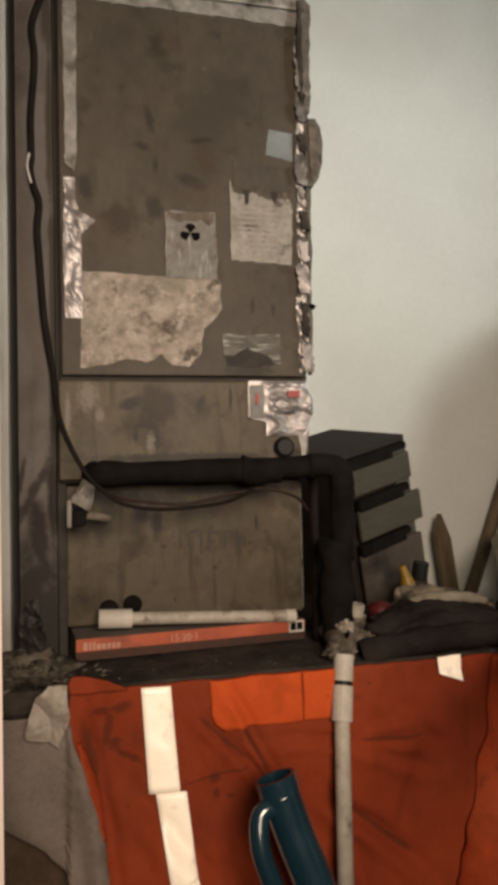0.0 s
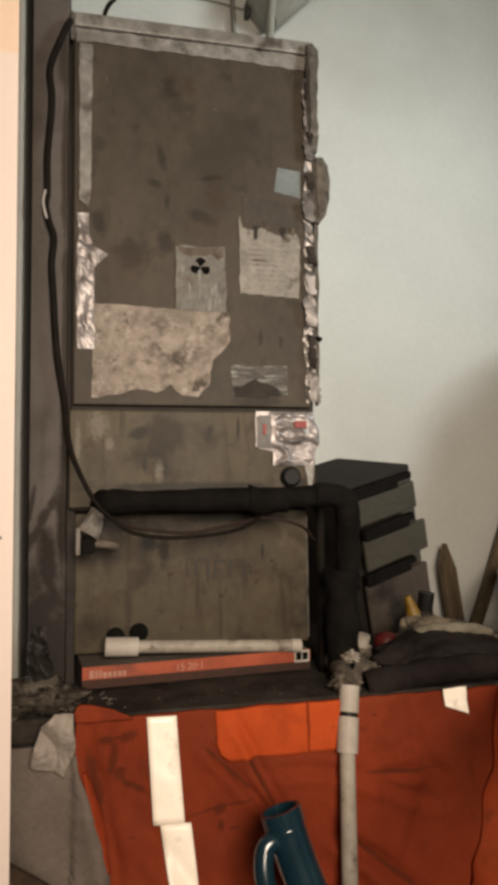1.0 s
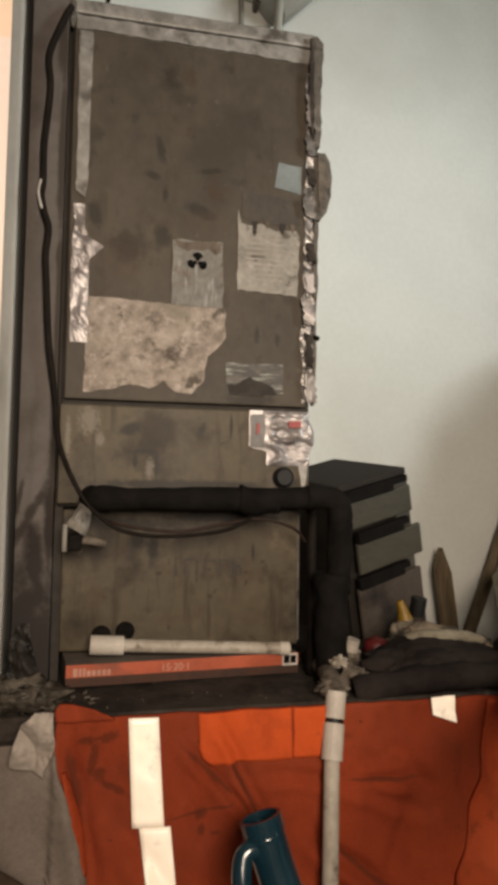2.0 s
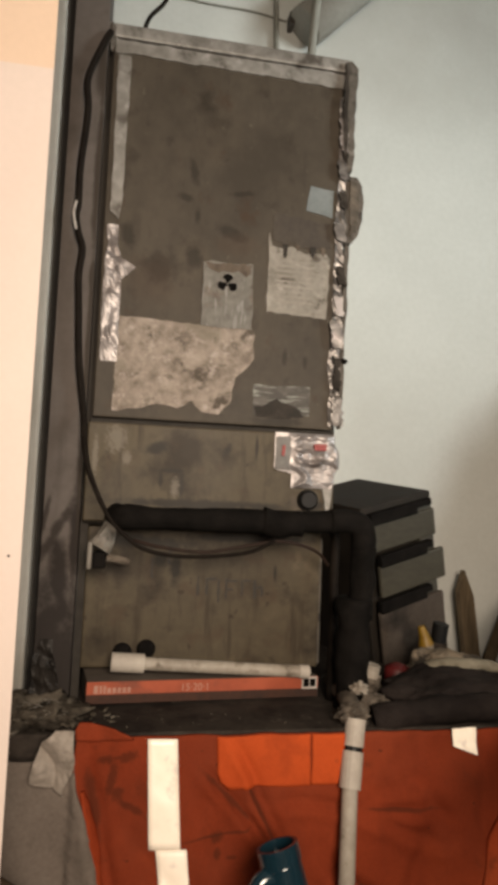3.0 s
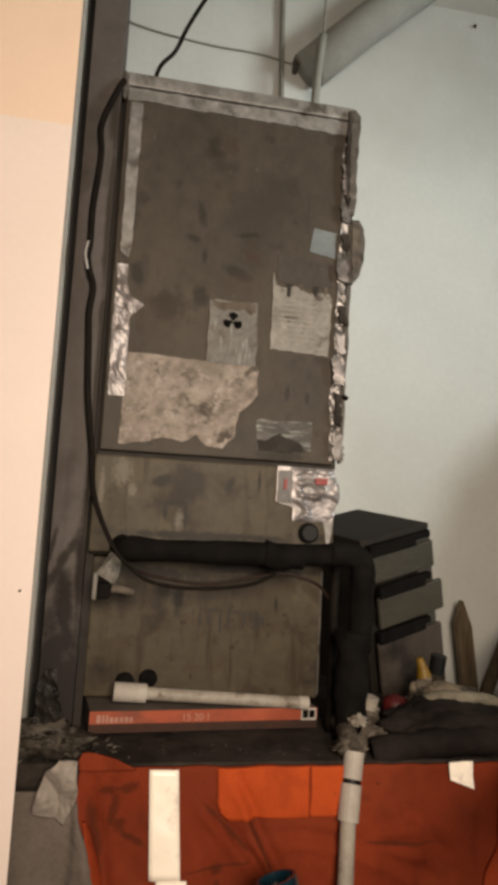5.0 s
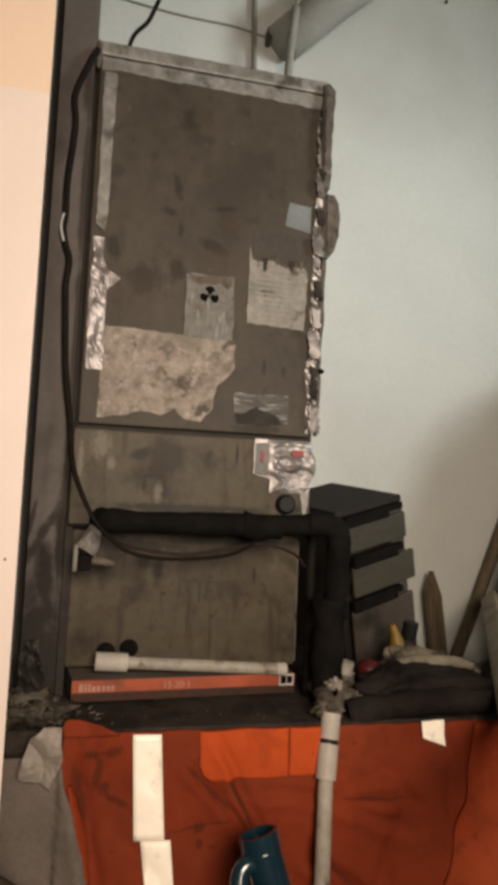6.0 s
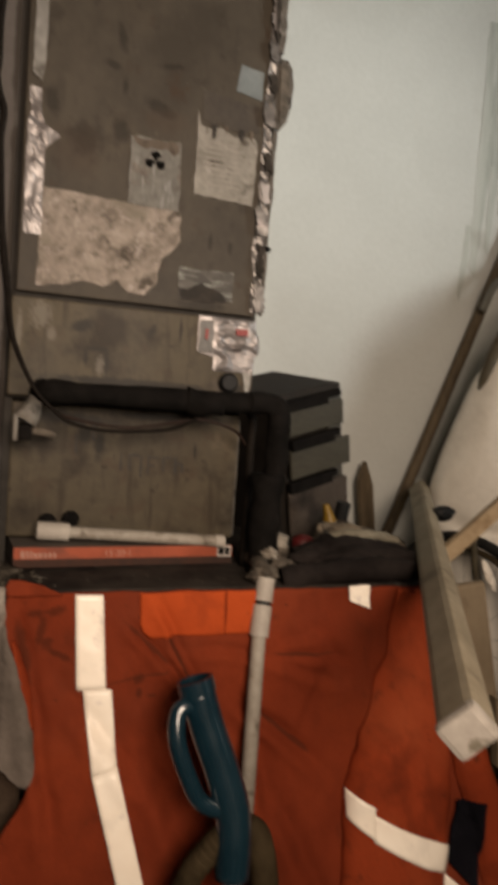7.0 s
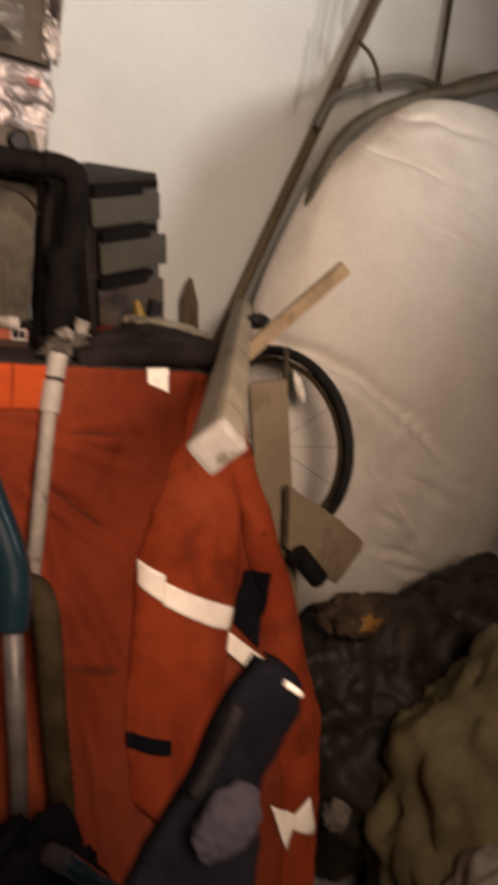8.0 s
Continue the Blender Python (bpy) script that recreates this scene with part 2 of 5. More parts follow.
    "red_mark": mat("red_print", (0.21, 0.025, 0.025), (0.25, 0.04, 0.035), 0.5),
    "foam": mat("black_foam", (0.004486, 0.004077, 0.00367), (0.009787, 0.008564, 0.007749), 0.9, scale=30, fine=160, bump=0.35, spec=0.06),
    "rubber": mat("black_rubber", (0.0042, 0.0042, 0.0045), (0.0078, 0.0078, 0.0081), 0.55, scale=30, spec=0.25),
    "foamgrey": mat("dirty_foam_strip", (0.0527, 0.04505, 0.03655), (0.1148, 0.1003, 0.085), 0.85, scale=25, fine=120, bump=0.6, spots=(0.221, 0.1997, 0.1785), spot_scale=18, spot_edge=(0.6, 0.68), more=[((0.0255, 0.02125, 0.017), 22.0, (0.58, 0.66), 0.8)]),
    "cable": mat("black_cable", (0.00715, 0.00546, 0.00442), (0.013, 0.01014, 0.00806), 0.7, scale=40, spec=0.06),
    "cable_brown": mat("brown_cable", (0.018, 0.011, 0.0085), (0.030, 0.019, 0.015), 0.6, scale=40, spec=0.15),
    "grey_plastic": mat("grey_connector", (0.136, 0.124, 0.108), (0.216, 0.2, 0.176), 0.5, scale=40, spots=(0.056, 0.048, 0.04), spot_scale=30),
    "carton": mat("orange_carton", (0.255, 0.0527, 0.0221), (0.357, 0.0782, 0.034), 0.6, scale=14, fine=70, bump=0.15, spots=(0.1445, 0.0425, 0.0255), spot_scale=16, spot_edge=(0.56, 0.72)),
    "carton_top": mat("grey_carton_edge", (0.07, 0.056, 0.046), (0.11, 0.09, 0.073), 0.8, scale=14),
    "white_print": mat("white_print", (0.34, 0.31, 0.285), (0.44, 0.41, 0.38), 0.6, scale=30),
    "carton_print": mat("pale_print", (0.3276, 0.1638, 0.1209), (0.4056, 0.2262, 0.1716), 0.6, scale=30),
    "pvc": mat("dirty_white_pvc", (0.2375, 0.209, 0.1729), (0.3515, 0.3182, 0.2707), 0.6, scale=18, fine=100, bump=0.15, spots=(0.1235, 0.09975, 0.0741), spot_scale=26, spot_edge=(0.54, 0.66), more=[((0.456, 0.4227, 0.3705), 22.0, (0.6, 0.7), 0.6)]),
    "pvc_clean": mat("white_pvc", (0.36, 0.325, 0.285), (0.47, 0.435, 0.385), 0.6, scale=14, fine=120, bump=0.1, spots=(0.22, 0.185, 0.145), spot_scale=24, spot_edge=(0.60, 0.70), spec=0.25),
    "grime": mat("grimy_putty", (0.045, 0.036, 0.027), (0.13, 0.108, 0.085), 0.8, scale=40, fine=150, bump=0.6),
    # second patch group draws crease shade into the colour, along the FOLDS
    "orange": mat("orange_workwear", (0.140, 0.0236, 0.0092), (0.201, 0.0346, 0.0128), 0.92, scale=5, fine=200, bump=0.3, dist=0.001, spots=(0.118, 0.0225, 0.0092), spot_scale=4, spot_edge=(0.50, 0.72), spec=0.05, more=[((0.200, 0.0500, 0.0260), 2.2, (0.47, 0.66), 0.5), ((0.265, 0.0500, 0.0165), 4.5, (0.56, 0.74), 0.5), ((0.060, 0.0160, 0.0085), 16.0, (0.62, 0.72), 0.45), ((0.030, 0.0120, 0.0078), 48.0, (0.68, 0.72), 0.8)], drips=((0.098, 0.0200, 0.0088), 1.0, (0.56, 0.72), 0.4, (16, 10, 5)), dirt_and_shade=[((0.046, 0.0145, 0.0078), 0.6, 110.0, [(0.062, 0.937, 0.018, 0.007, 0), (0.094, 0.941, 0.018, 0.009, -15), (0.077, 0.939, 0.020, 0.004, 0), (0.070, 0.910, 0.008, 0.034, 10), (0.078, 0.889, 0.013, 0.012, 0), (0.100, 0.871, 0.030, 0.006, 30), (0.228, 0.828, 0.010, 0.012, 20), (0.229, 0.806, 0.007, 0.010, 0), (0.228, 0.926, 0.004, 0.004, 0), (0.250, 0.800, 0.010, 0.004, 0)]), ((0.060, 0.0170, 0.0090), 0.7, 30.0, [(0.250, 0.875, 0.072, 0.005, 44), (0.284, 0.880, 0.080, 0.004, 62), (0.236, 0.831, 0.065, 0.0025, -7), (0.045, 0.87, 0.010, 0.07, -12), (0.53, 0.852, 0.075, 0.004, 2), (0.49, 0.72, 0.090, 0.006, 38), (0.52, 0.44, 0.06, 0.012, 10)])]),
    # lighter orange than the coverall's body
    "orange_sleeve": mat("lighter_orange_workwear", (0.196, 0.03099, 0.01048), (0.278, 0.04558, 0.01504), 0.92, scale=5, fine=200, bump=0.3, dist=0.001, spots=(0.1204, 0.0215, 0.0086), spot_scale=7, spot_edge=(0.52, 0.70), spec=0.05, more=[((0.301, 0.0645, 0.02408), 4.5, (0.52, 0.72), 0.6), ((0.0645, 0.01634, 0.00817), 16.0, (0.62, 0.70), 0.7), ((0.0301, 0.01118, 0.00688), 48.0, (0.69, 0.73), 0.8)], drips=((0.1118, 0.02064, 0.0086), 1.0, (0.55, 0.70), 0.6, (16, 10, 5))),
    "orange_bright": mat("bright_orange_fabric", (0.36, 0.053, 0.011), (0.45, 0.072, 0.016), 0.85, scale=8, fine=200, bump=0.3, dist=0.001, spots=(0.29, 0.046, 0.012), spot_scale=11, spot_edge=(0.53, 0.70), spec=0.12, more=[((0.20, 0.035, 0.012), 30.0, (0.62, 0.70), 0.6)]),
    "reflective": mat("reflective_tape", (0.97, 0.87, 0.74), (1.0, 0.92, 0.80), 0.4, scale=16, fine=160, bump=0.10, spots=(0.90, 0.82, 0.71), spot_scale=22, spot_edge=(0.54, 0.68), spec=0.6, more=[((0.62, 0.5443, 0.504), 34.0, (0.60, 0.70), 0.6)]),
    "navy": mat("navy_cloth", (0.0044, 0.0042, 0.0062), (0.0094, 0.0088, 0.0122), 0.9, scale=10, fine=160, bump=0.3, spec=0.05),
    # lighter grey for the trousers' side where it catches light
    "lit_edge": mat("lit_edge_grey", (0.011, 0.0095, 0.009), (0.024, 0.021, 0.019), 0.9, scale=30, fine=160, bump=0.3, spec=0.05),
    "purple": mat("grey_violet_cloth", (0.023, 0.0195, 0.0265), (0.037, 0.032, 0.042), 0.9, scale=14, fine=160, bump=0.4),
    "blackcloth": mat("black_cloth", (0.009945, 0.007735, 0.007183), (0.0221, 0.01768, 0.01603), 0.9, scale=10, fine=140, bump=0.4, spec=0.1),
    "umber": mat("dark_umber_cloth", (0.0416, 0.02808, 0.01936), (0.078, 0.054, 0.03784), 0.9, scale=7, fine=150, bump=0.4, spots=(0.0234, 0.0162, 0.01144), spot_scale=8, spot_edge=(0.52, 0.7), spec=0.08),
    "greycloth": mat("grey_canvas", (0.103, 0.08568, 0.0728), (0.1613, 0.1355, 0.1165), 0.9, scale=5, fine=160, bump=0.35, spots=(0.06182, 0.05564, 0.04328), spot_scale=6, spot_edge=(0.54, 0.72), spec=0.1),
    "paper": mat("crumpled_paper", (0.195, 0.168, 0.142), (0.330, 0.292, 0.254), 0.7, scale=12, fine=90, bump=0.3, spots=(0.1105, 0.091, 0.0728), spot_scale=12, spot_edge=(0.54, 0.66)),
    "blue": mat("blue_plastic", (0.0042, 0.0175, 0.0275), (0.0075, 0.0255, 0.038), 0.19, scale=12, fine=120, bump=0.05, rough_vary=0.1, spec=1.0, spots=(0.0187, 0.03825, 0.0527), spot_scale=14, spot_edge=(0.62, 0.75)),
    "chrome": mat("dull_chrome", (0.085, 0.075, 0.070), (0.150, 0.134, 0.124), 0.45, metal=0.25, scale=14, fine=120, bump=0.1),
    "hose": mat("grey_hose", (0.0286, 0.02015, 0.0104), (0.0559, 0.0403, 0.02145), 0.8, scale=20, spec=0.08),
    "blackplastic": mat("black_plastic", (0.0112, 0.00864, 0.00656), (0.0208, 0.0164, 0.0124), 0.75, scale=14, fine=120, bump=0.1, spec=0.25),
    "drawer": mat("smoky_drawer", (0.0411, 0.03778, 0.02864), (0.06783, 0.062, 0.04717), 0.55, scale=8, fine=100, bump=0.08, spec=0.15, stretch=(0.4, 0.4, 1), spots=(0.03953, 0.03602, 0.027), spot_scale=6, spot_edge=(0.5, 0.7)),
    "drawer_side": mat("cloudy_side", (0.048, 0.0448, 0.0368), (0.0736, 0.0688, 0.0576), 0.5, scale=7, fine=100, bump=0.06, spec=0.2, spots=(0.044, 0.041, 0.034), spot_scale=9, spot_edge=(0.5, 0.7)),
    "drawer_low": mat("cloudy_drawer", (0.046, 0.037, 0.030), (0.074, 0.060, 0.050), 0.6, scale=8, spec=0.12, spots=(0.018, 0.015, 0.013), spot_scale=9, spot_edge=(0.5, 0.66)),
    "brim": mat("pale_brim", (0.15, 0.132, 0.095), (0.235, 0.21, 0.16), 0.85, scale=14, fine=160, bump=0.3, spots=(0.09, 0.078, 0.055), spot_scale=22, spot_edge=(0.55, 0.66)),
    "beige": mat("beige_cloth", (0.12, 0.096, 0.068), (0.21, 0.172, 0.125), 0.85, scale=16, fine=160, bump=0.4, spots=(0.03, 0.024, 0.018), spot_scale=22, spot_edge=(0.52, 0.60), more=[((0.36, 0.32, 0.26), 20.0, (0.60, 0.66), 0.8)]),
    "yellow": mat("yellow_plastic", (0.1728, 0.09792, 0.006912), (0.2304, 0.1354, 0.01037), 0.5, scale=20),
    "red": mat("red_plastic", (0.066, 0.0062, 0.0062), (0.094, 0.010, 0.010), 0.5, scale=20),
    "wood_dark": mat("weathered_brown_wood", (0.078, 0.056, 0.032), (0.140, 0.102, 0.060), 0.75, scale=9, fine=60, bump=0.35, stretch=(6, 6, 0.7), spots=(0.0338, 0.02295, 0.013), spot_scale=6, spot_edge=(0.56, 0.7)),
    "wood_grey": mat("grey_lumber", (0.215, 0.182, 0.126), (0.330, 0.281, 0.202), 0.8, scale=6, fine=60, bump=0.12, spots=(0.08854, 0.0682, 0.04334), spot_scale=9, spot_edge=(0.57, 0.72), more=[((0.26, 0.222, 0.165), 9.0, (0.6, 0.76), 0.5)]),
    "wood_pale": mat("pale_timber", (0.25, 0.175, 0.098), (0.36, 0.27, 0.165), 0.7, scale=9, fine=70, bump=0.25, spots=(0.17, 0.105, 0.05), spot_scale=10, spot_edge=(0.58, 0.72)),
    "wood_tan": mat("tan_plank", (0.158, 0.118, 0.073), (0.212, 0.162, 0.104), 0.8, scale=6, fine=60, bump=0.2, stretch=(1.5, 1.5, 0.8), spots=(0.06708, 0.04472, 0.0246), spot_scale=5, spot_edge=(0.56, 0.7)),
    "whitepaint": mat("white_paint_end", (0.2808, 0.2535, 0.2223), (0.4056, 0.3705, 0.3276), 0.75, scale=14, bump=0.3, spots=(0.156, 0.1342, 0.09984), spot_scale=22, spot_edge=(0.52, 0.62), more=[((0.1326, 0.1131, 0.0819), 42.0, (0.60, 0.68), 0.8)]),
    "sack": mat("white_sack", (0.64, 0.595, 0.52), (0.76, 0.71, 0.63), 0.62, scale=3, fine=60, bump=0.05, spots=(0.50, 0.455, 0.385), spot_scale=3, spot_edge=(0.54, 0.75)),
    "tube": mat("brown_grey_tube", (0.042, 0.033, 0.018), (0.082, 0.066, 0.038), 0.7, scale=14, spots=(0.032, 0.0247, 0.0135), spot_scale=8),
    "tyre": mat("black_tyre", (0.008, 0.0075, 0.007), (0.017, 0.016, 0.0145), 0.75, scale=30, fine=160, bump=0.3, spec=0.2),
    "bin": mat("black_bag_plastic", (0.013, 0.0102, 0.0075), (0.030, 0.0235, 0.0165), 0.54, scale=7, fine=45, bump=0.4, dist=0.004, spec=0.14, rough_vary=0.25),
    "olive": mat("olive_sacking", (0.080, 0.066, 0.030), (0.148, 0.121, 0.058), 0.85, scale=8, fine=120, bump=0.4),
    "amber": mat("orange_print", (0.1875, 0.0825, 0.015), (0.24, 0.1162, 0.0225), 0.6, scale=14),
    "wallpipe": mat("grey_painted_pipe", (0.27, 0.262, 0.238), (0.34, 0.332, 0.302), 0.9, scale=6, spec=0.05),
    "grey_cable": mat("grey_cable_sheath", (0.115, 0.112, 0.095), (0.165, 0.16, 0.138), 0.7, scale=10, spec=0.2),
    "wirewhite": mat("white_conduit", (0.215, 0.21, 0.182), (0.275, 0.27, 0.236), 0.7, scale=10),
    "dust": mat("lint_and_dust", (0.026, 0.0215, 0.017), (0.100, 0.086, 0.068), 0.95, scale=24, fine=120, bump=0.5, dist=0.003, spec=0.05, spots=(0.125, 0.110, 0.090), spot_scale=30, spot_edge=(0.54, 0.66), more=[((0.014, 0.012, 0.010), 16.0, (0.54, 0.64), 0.8)]),
    "dark_plastic": mat("dark_glossy_plastic", (0.006, 0.005, 0.0042), (0.019, 0.016, 0.0135), 0.5, scale=16, fine=60, bump=0.5, dist=0.003, spec=0.22),
}


# ---- mesh helpers ----
from mathutils.geometry import tessellate_polygon


def link(name, bm, material, smooth=False):
    me = bpy.data.meshes.new(name)
    bmesh.ops.recalc_face_normals(bm, faces=bm.faces[:])
    bm.to_mesh(me)
    bm.free()
    me.materials.append(M[material])
    if smooth:
        for p in me.polygons:
            p.use_smooth = len(p.vertices) <= 4
    return new(name, me)


def part(name, bm, material, parent, label="", smooth=False):
    ob = link(name, bm, material, smooth)
    ob.parent = parent
    at = parent.location if parent.parent is None else Vector((0, 0, 0))
    if parent.parent is None and parent.data is None:
        ob.matrix_parent_inverse = Matrix.Translation(-at)
    return tagged(ob, label)


def thing(name, at, label, category, group="", kind=""):
    ob = new(name)
    ob.empty_display_size = 0.05
    ob.location = at
    return tagged(ob, label, category, group, kind)


def single(name, bm, material, label, category, group="", kind="", smooth=False):
    return tagged(link(name, bm, material, smooth), label, category, group, kind)


def box(bm, lo, hi, bevel=0.0, m=None, seg=2):
    g = bmesh.ops.create_cube(bm, size=1.0)
    lo, hi = Vector(lo), Vector(hi)
    mid, size = (lo + hi) / 2, hi - lo
    for v in g["verts"]:
        v.co = Vector((v.co.x * size.x, v.co.y * size.y, v.co.z * size.z)) + mid
    vs = g["verts"]
    if bevel:
        es = list({e for v in vs for e in v.link_edges})
        r = bmesh.ops.bevel(bm, geom=es, offset=bevel, segments=seg, affect="EDGES", profile=0.6)
        vs = list({v for f in r["faces"] for v in f.verts} | {v for v in vs if v.is_valid})
    if m is not None:
        bmesh.ops.transform(bm, matrix=m, verts=vs)
    return vs


def B(lo, hi, bevel=0.0, m=None):
    bm = bmesh.new()
    box(bm, lo, hi, bevel, m)
    return bm


def spline(points, steps=8):
    """A smooth line through the points."""
    p = [Vector(q) for q in points]
    p = [p[0] * 2 - p[1]] + p + [p[-1] * 2 - p[-2]]
    out = []
    for i in range(1, len(p) - 2):
        a, b, c, d = p[i - 1:i + 3]
        for s in range(steps):
            t = s / steps
            out.append(0.5 * (2 * b + (c - a) * t + (2 * a - 5 * b + 4 * c - d) * t * t + (3 * b - a - 3 * c + d) * t ** 3))
    out.append(p[-2])
    return out


def tube(bm, points, radius, sides=12, wobble=0.0, steps=6, smooth=True, flat=1.0):
    """A round bar along the points; radius is a number or a function of the way along, 0 to 1."""
    line = spline(points, steps) if smooth and len(points) > 2 else [Vector(p) for p in points]
    rings, up = [], None
    for i, c in enumerate(line):
        d = (line[min(i + 1, len(line) - 1)] - line[max(i - 1, 0)]).normalized()
        if up is None:
            up = d.orthogonal().normalized()
        up = (up - d * up.dot(d)).normalized()
        side = d.cross(up)
        f = i / max(1, len(line) - 1)
        r = radius(f) if callable(radius) else radius
        ring = []
        for k in range(sides):
            a = 2 * math.pi * k / sides
            rr = r * (1 + wobble * noise.noise(Vector((c.x * 30 + math.cos(a), c.y * 30 + math.sin(a), c.z * 30))))
            ring.append(bm.verts.new(c + up * math.cos(a) * rr * flat + side * math.sin(a) * rr))
        rings.append(ring)
    for a, b in zip(rings, rings[1:]):
        for k in range(sides):
            bm.faces.new((a[k], a[(k + 1) % sides], b[(k + 1) % sides], b[k]))
    bm.faces.new(rings[0][::-1])
    bm.faces.new(rings[-1])


def T(points, radius, sides=12, **kw):
    bm = bmesh.new()
    tube(bm, points, radius, sides, **kw)
    return bm


def pipe_hollow(a, b, r, wall, sides=20):
    """A straight open pipe with a wall."""
    bm = bmesh.new()
    a, b = Vector(a), Vector(b)
    d = (b - a).normalized()
    u = d.orthogonal().normalized()
    v = d.cross(u)
    rings = []
    for c, rr in ((a, r - wall), (a, r), (b, r), (b, r - wall)):
        rings.append([bm.verts.new(c + (u * math.cos(2 * math.pi * k / sides) + v * math.sin(2 * math.pi * k / sides)) * rr) for k in range(sides)])
    for i in range(4):
        p, q = rings[i], rings[(i + 1) % 4]
        for k in range(sides):
            bm.faces.new((p[k], p[(k + 1) % sides], q[(k + 1) % sides], q[k]))
    return bm


def blob(at, size, amount=0.25, freq=2.5, seed=0.0, sub=4, m=None, ridges=0.0):
    """A lumpy, creased solid."""
    bm = bmesh.new()
    bmesh.ops.create_icosphere(bm, subdivisions=sub, radius=1.0)
    for v in bm.verts:
        q = v.co * freq + Vector((seed, seed * 1.7, -seed))
        k = 1 + amount * noise.fractal(q, 1.0, 2.0, 4) + ridges * (0.5 - abs(noise.noise(q * 2.3)))
        v.co = Vector((v.co.x * size[0], v.co.y * size[1], v.co.z * size[2])) * k
    if m is not None:
        bmesh.ops.transform(bm, matrix=m, verts=bm.verts[:])
    for v in bm.verts:
        v.co += Vector(at)
    return bm


def crumple(bm, amount, freq, seed=0.0):
    """Sharp folds of thin film, laid over a solid along its normals."""
    bm.normal_update()
    moves = []
    for v in bm.verts:
        q = v.co * freq + Vector((seed, -seed, seed * 0.3))
        bend = Vector((noise.noise(q * 0.4), noise.noise(q * 0.4 + Vector((9, 0, 0))), 0)) * 1.2
        a, b = abs(noise.noise(q + bend)), abs(noise.noise((q + bend) * 2.3))
        moves.append(v.normal * amount * ((0.35 - a) + 0.45 * (0.3 - b)))
    for v, d in zip(bm.verts, moves):
        v.co += d
    return bm


def jag(points, amount, n, seed):
    """An outline with small torn irregularities along its edges."""
    rnd, out = random.Random(seed), []
    for (x0, z0), (x1, z1) in zip(points, points[1:] + points[:1]):
        k = max(1, int(math.hypot(x1 - x0, z1 - z0) / n))
        for i in range(k):
            t = i / k
            a = amount if i else amount * 0.3
            out.append((x0 + (x1 - x0) * t + rnd.uniform(-a, a), z0 + (z1 - z0) * t + rnd.uniform(-a, a)))
    return out


def plate(points, y0, y1):
    """A flat sheet with this outline in x and z, between two depths."""
    bm = bmesh.new()
    a = [bm.verts.new((x, y0, z)) for x, z in points]
    b = [bm.verts.new((x, y1, z)) for x, z in points]
    for t in tessellate_polygon([[Vector((x, z, 0)) for x, z in points]]):
        bm.faces.new([a[k] for k in t])
        bm.faces.new([b[k] for k in t][::-1])
    for i in range(len(a)):
        j = (i + 1) % len(a)
        bm.faces.new((a[i], b[i], b[j], a[j]))
    return bm


def between(table, v):
    """Reads a table of (v, a, b, ...) at v, falling v."""
    for p, q in zip(table, table[1:]):
        if q[0] <= v <= p[0]:
            t = (p[0] - v) / (p[0] - q[0])
            t = t * t * (3 - 2 * t) * 0.5 + t * 0.5
            return [a + (b - a) * t for a, b in zip(p[1:], q[1:])]
    return list(table[0][1:] if v > table[0][0] else table[-1][1:])


def sheet(table, deep, nx, nz, thick=0.006, edge=0.004, seed=0.0):
    """A hanging cloth: table of (z, left, right), deep(x, z, s) its depth, s from -1 to 1 across it."""
    bm = bmesh.new()
    top, low = table[0][0], table[-1][0]
    front, back = [], []
    for j in range(nz + 1):
        z = top + (low - top) * j / nz
        l, r = between(table, z)
        l += edge * noise.noise(Vector((seed, z * 25, 1)))
        r += edge * noise.noise(Vector((seed, z * 25, 7)))
        rf, rb = [], []
        for i in range(nx + 1):
            s = 2 * i / nx - 1
            x = l + (r - l) * i / nx
            y = deep(x, z, s)
            zz = z + (0.004 * noise.noise(Vector((x * 18, seed, 3))) if j in (0, nz) else 0)
            rf.append(bm.verts.new((x, y, zz)))
            rb.append(bm.verts.new((x, y + thick, zz)))
        front.append(rf)
        back.append(rb)
    for g, flip in ((front, False), (back, True)):
        for j in range(nz):
            for i in range(nx):
                q = (g[j][i], g[j + 1][i], g[j + 1][i + 1], g[j][i + 1])
                bm.faces.new(q[::-1] if flip else q)
    for j in range(nz):
        bm.faces.new((front[j][0], back[j][0], back[j + 1][0], front[j + 1][0]))
        bm.faces.new((front[j][nx], front[j + 1][nx], back[j + 1][nx], back[j][nx]))
    for i in range(nx):
        bm.faces.new((front[0][i], front[0][i + 1], back[0][i + 1], back[0][i]))
        bm.faces.new((front[nz][i], back[nz][i], back[nz][i + 1], front[nz][i + 1]))
    return bm


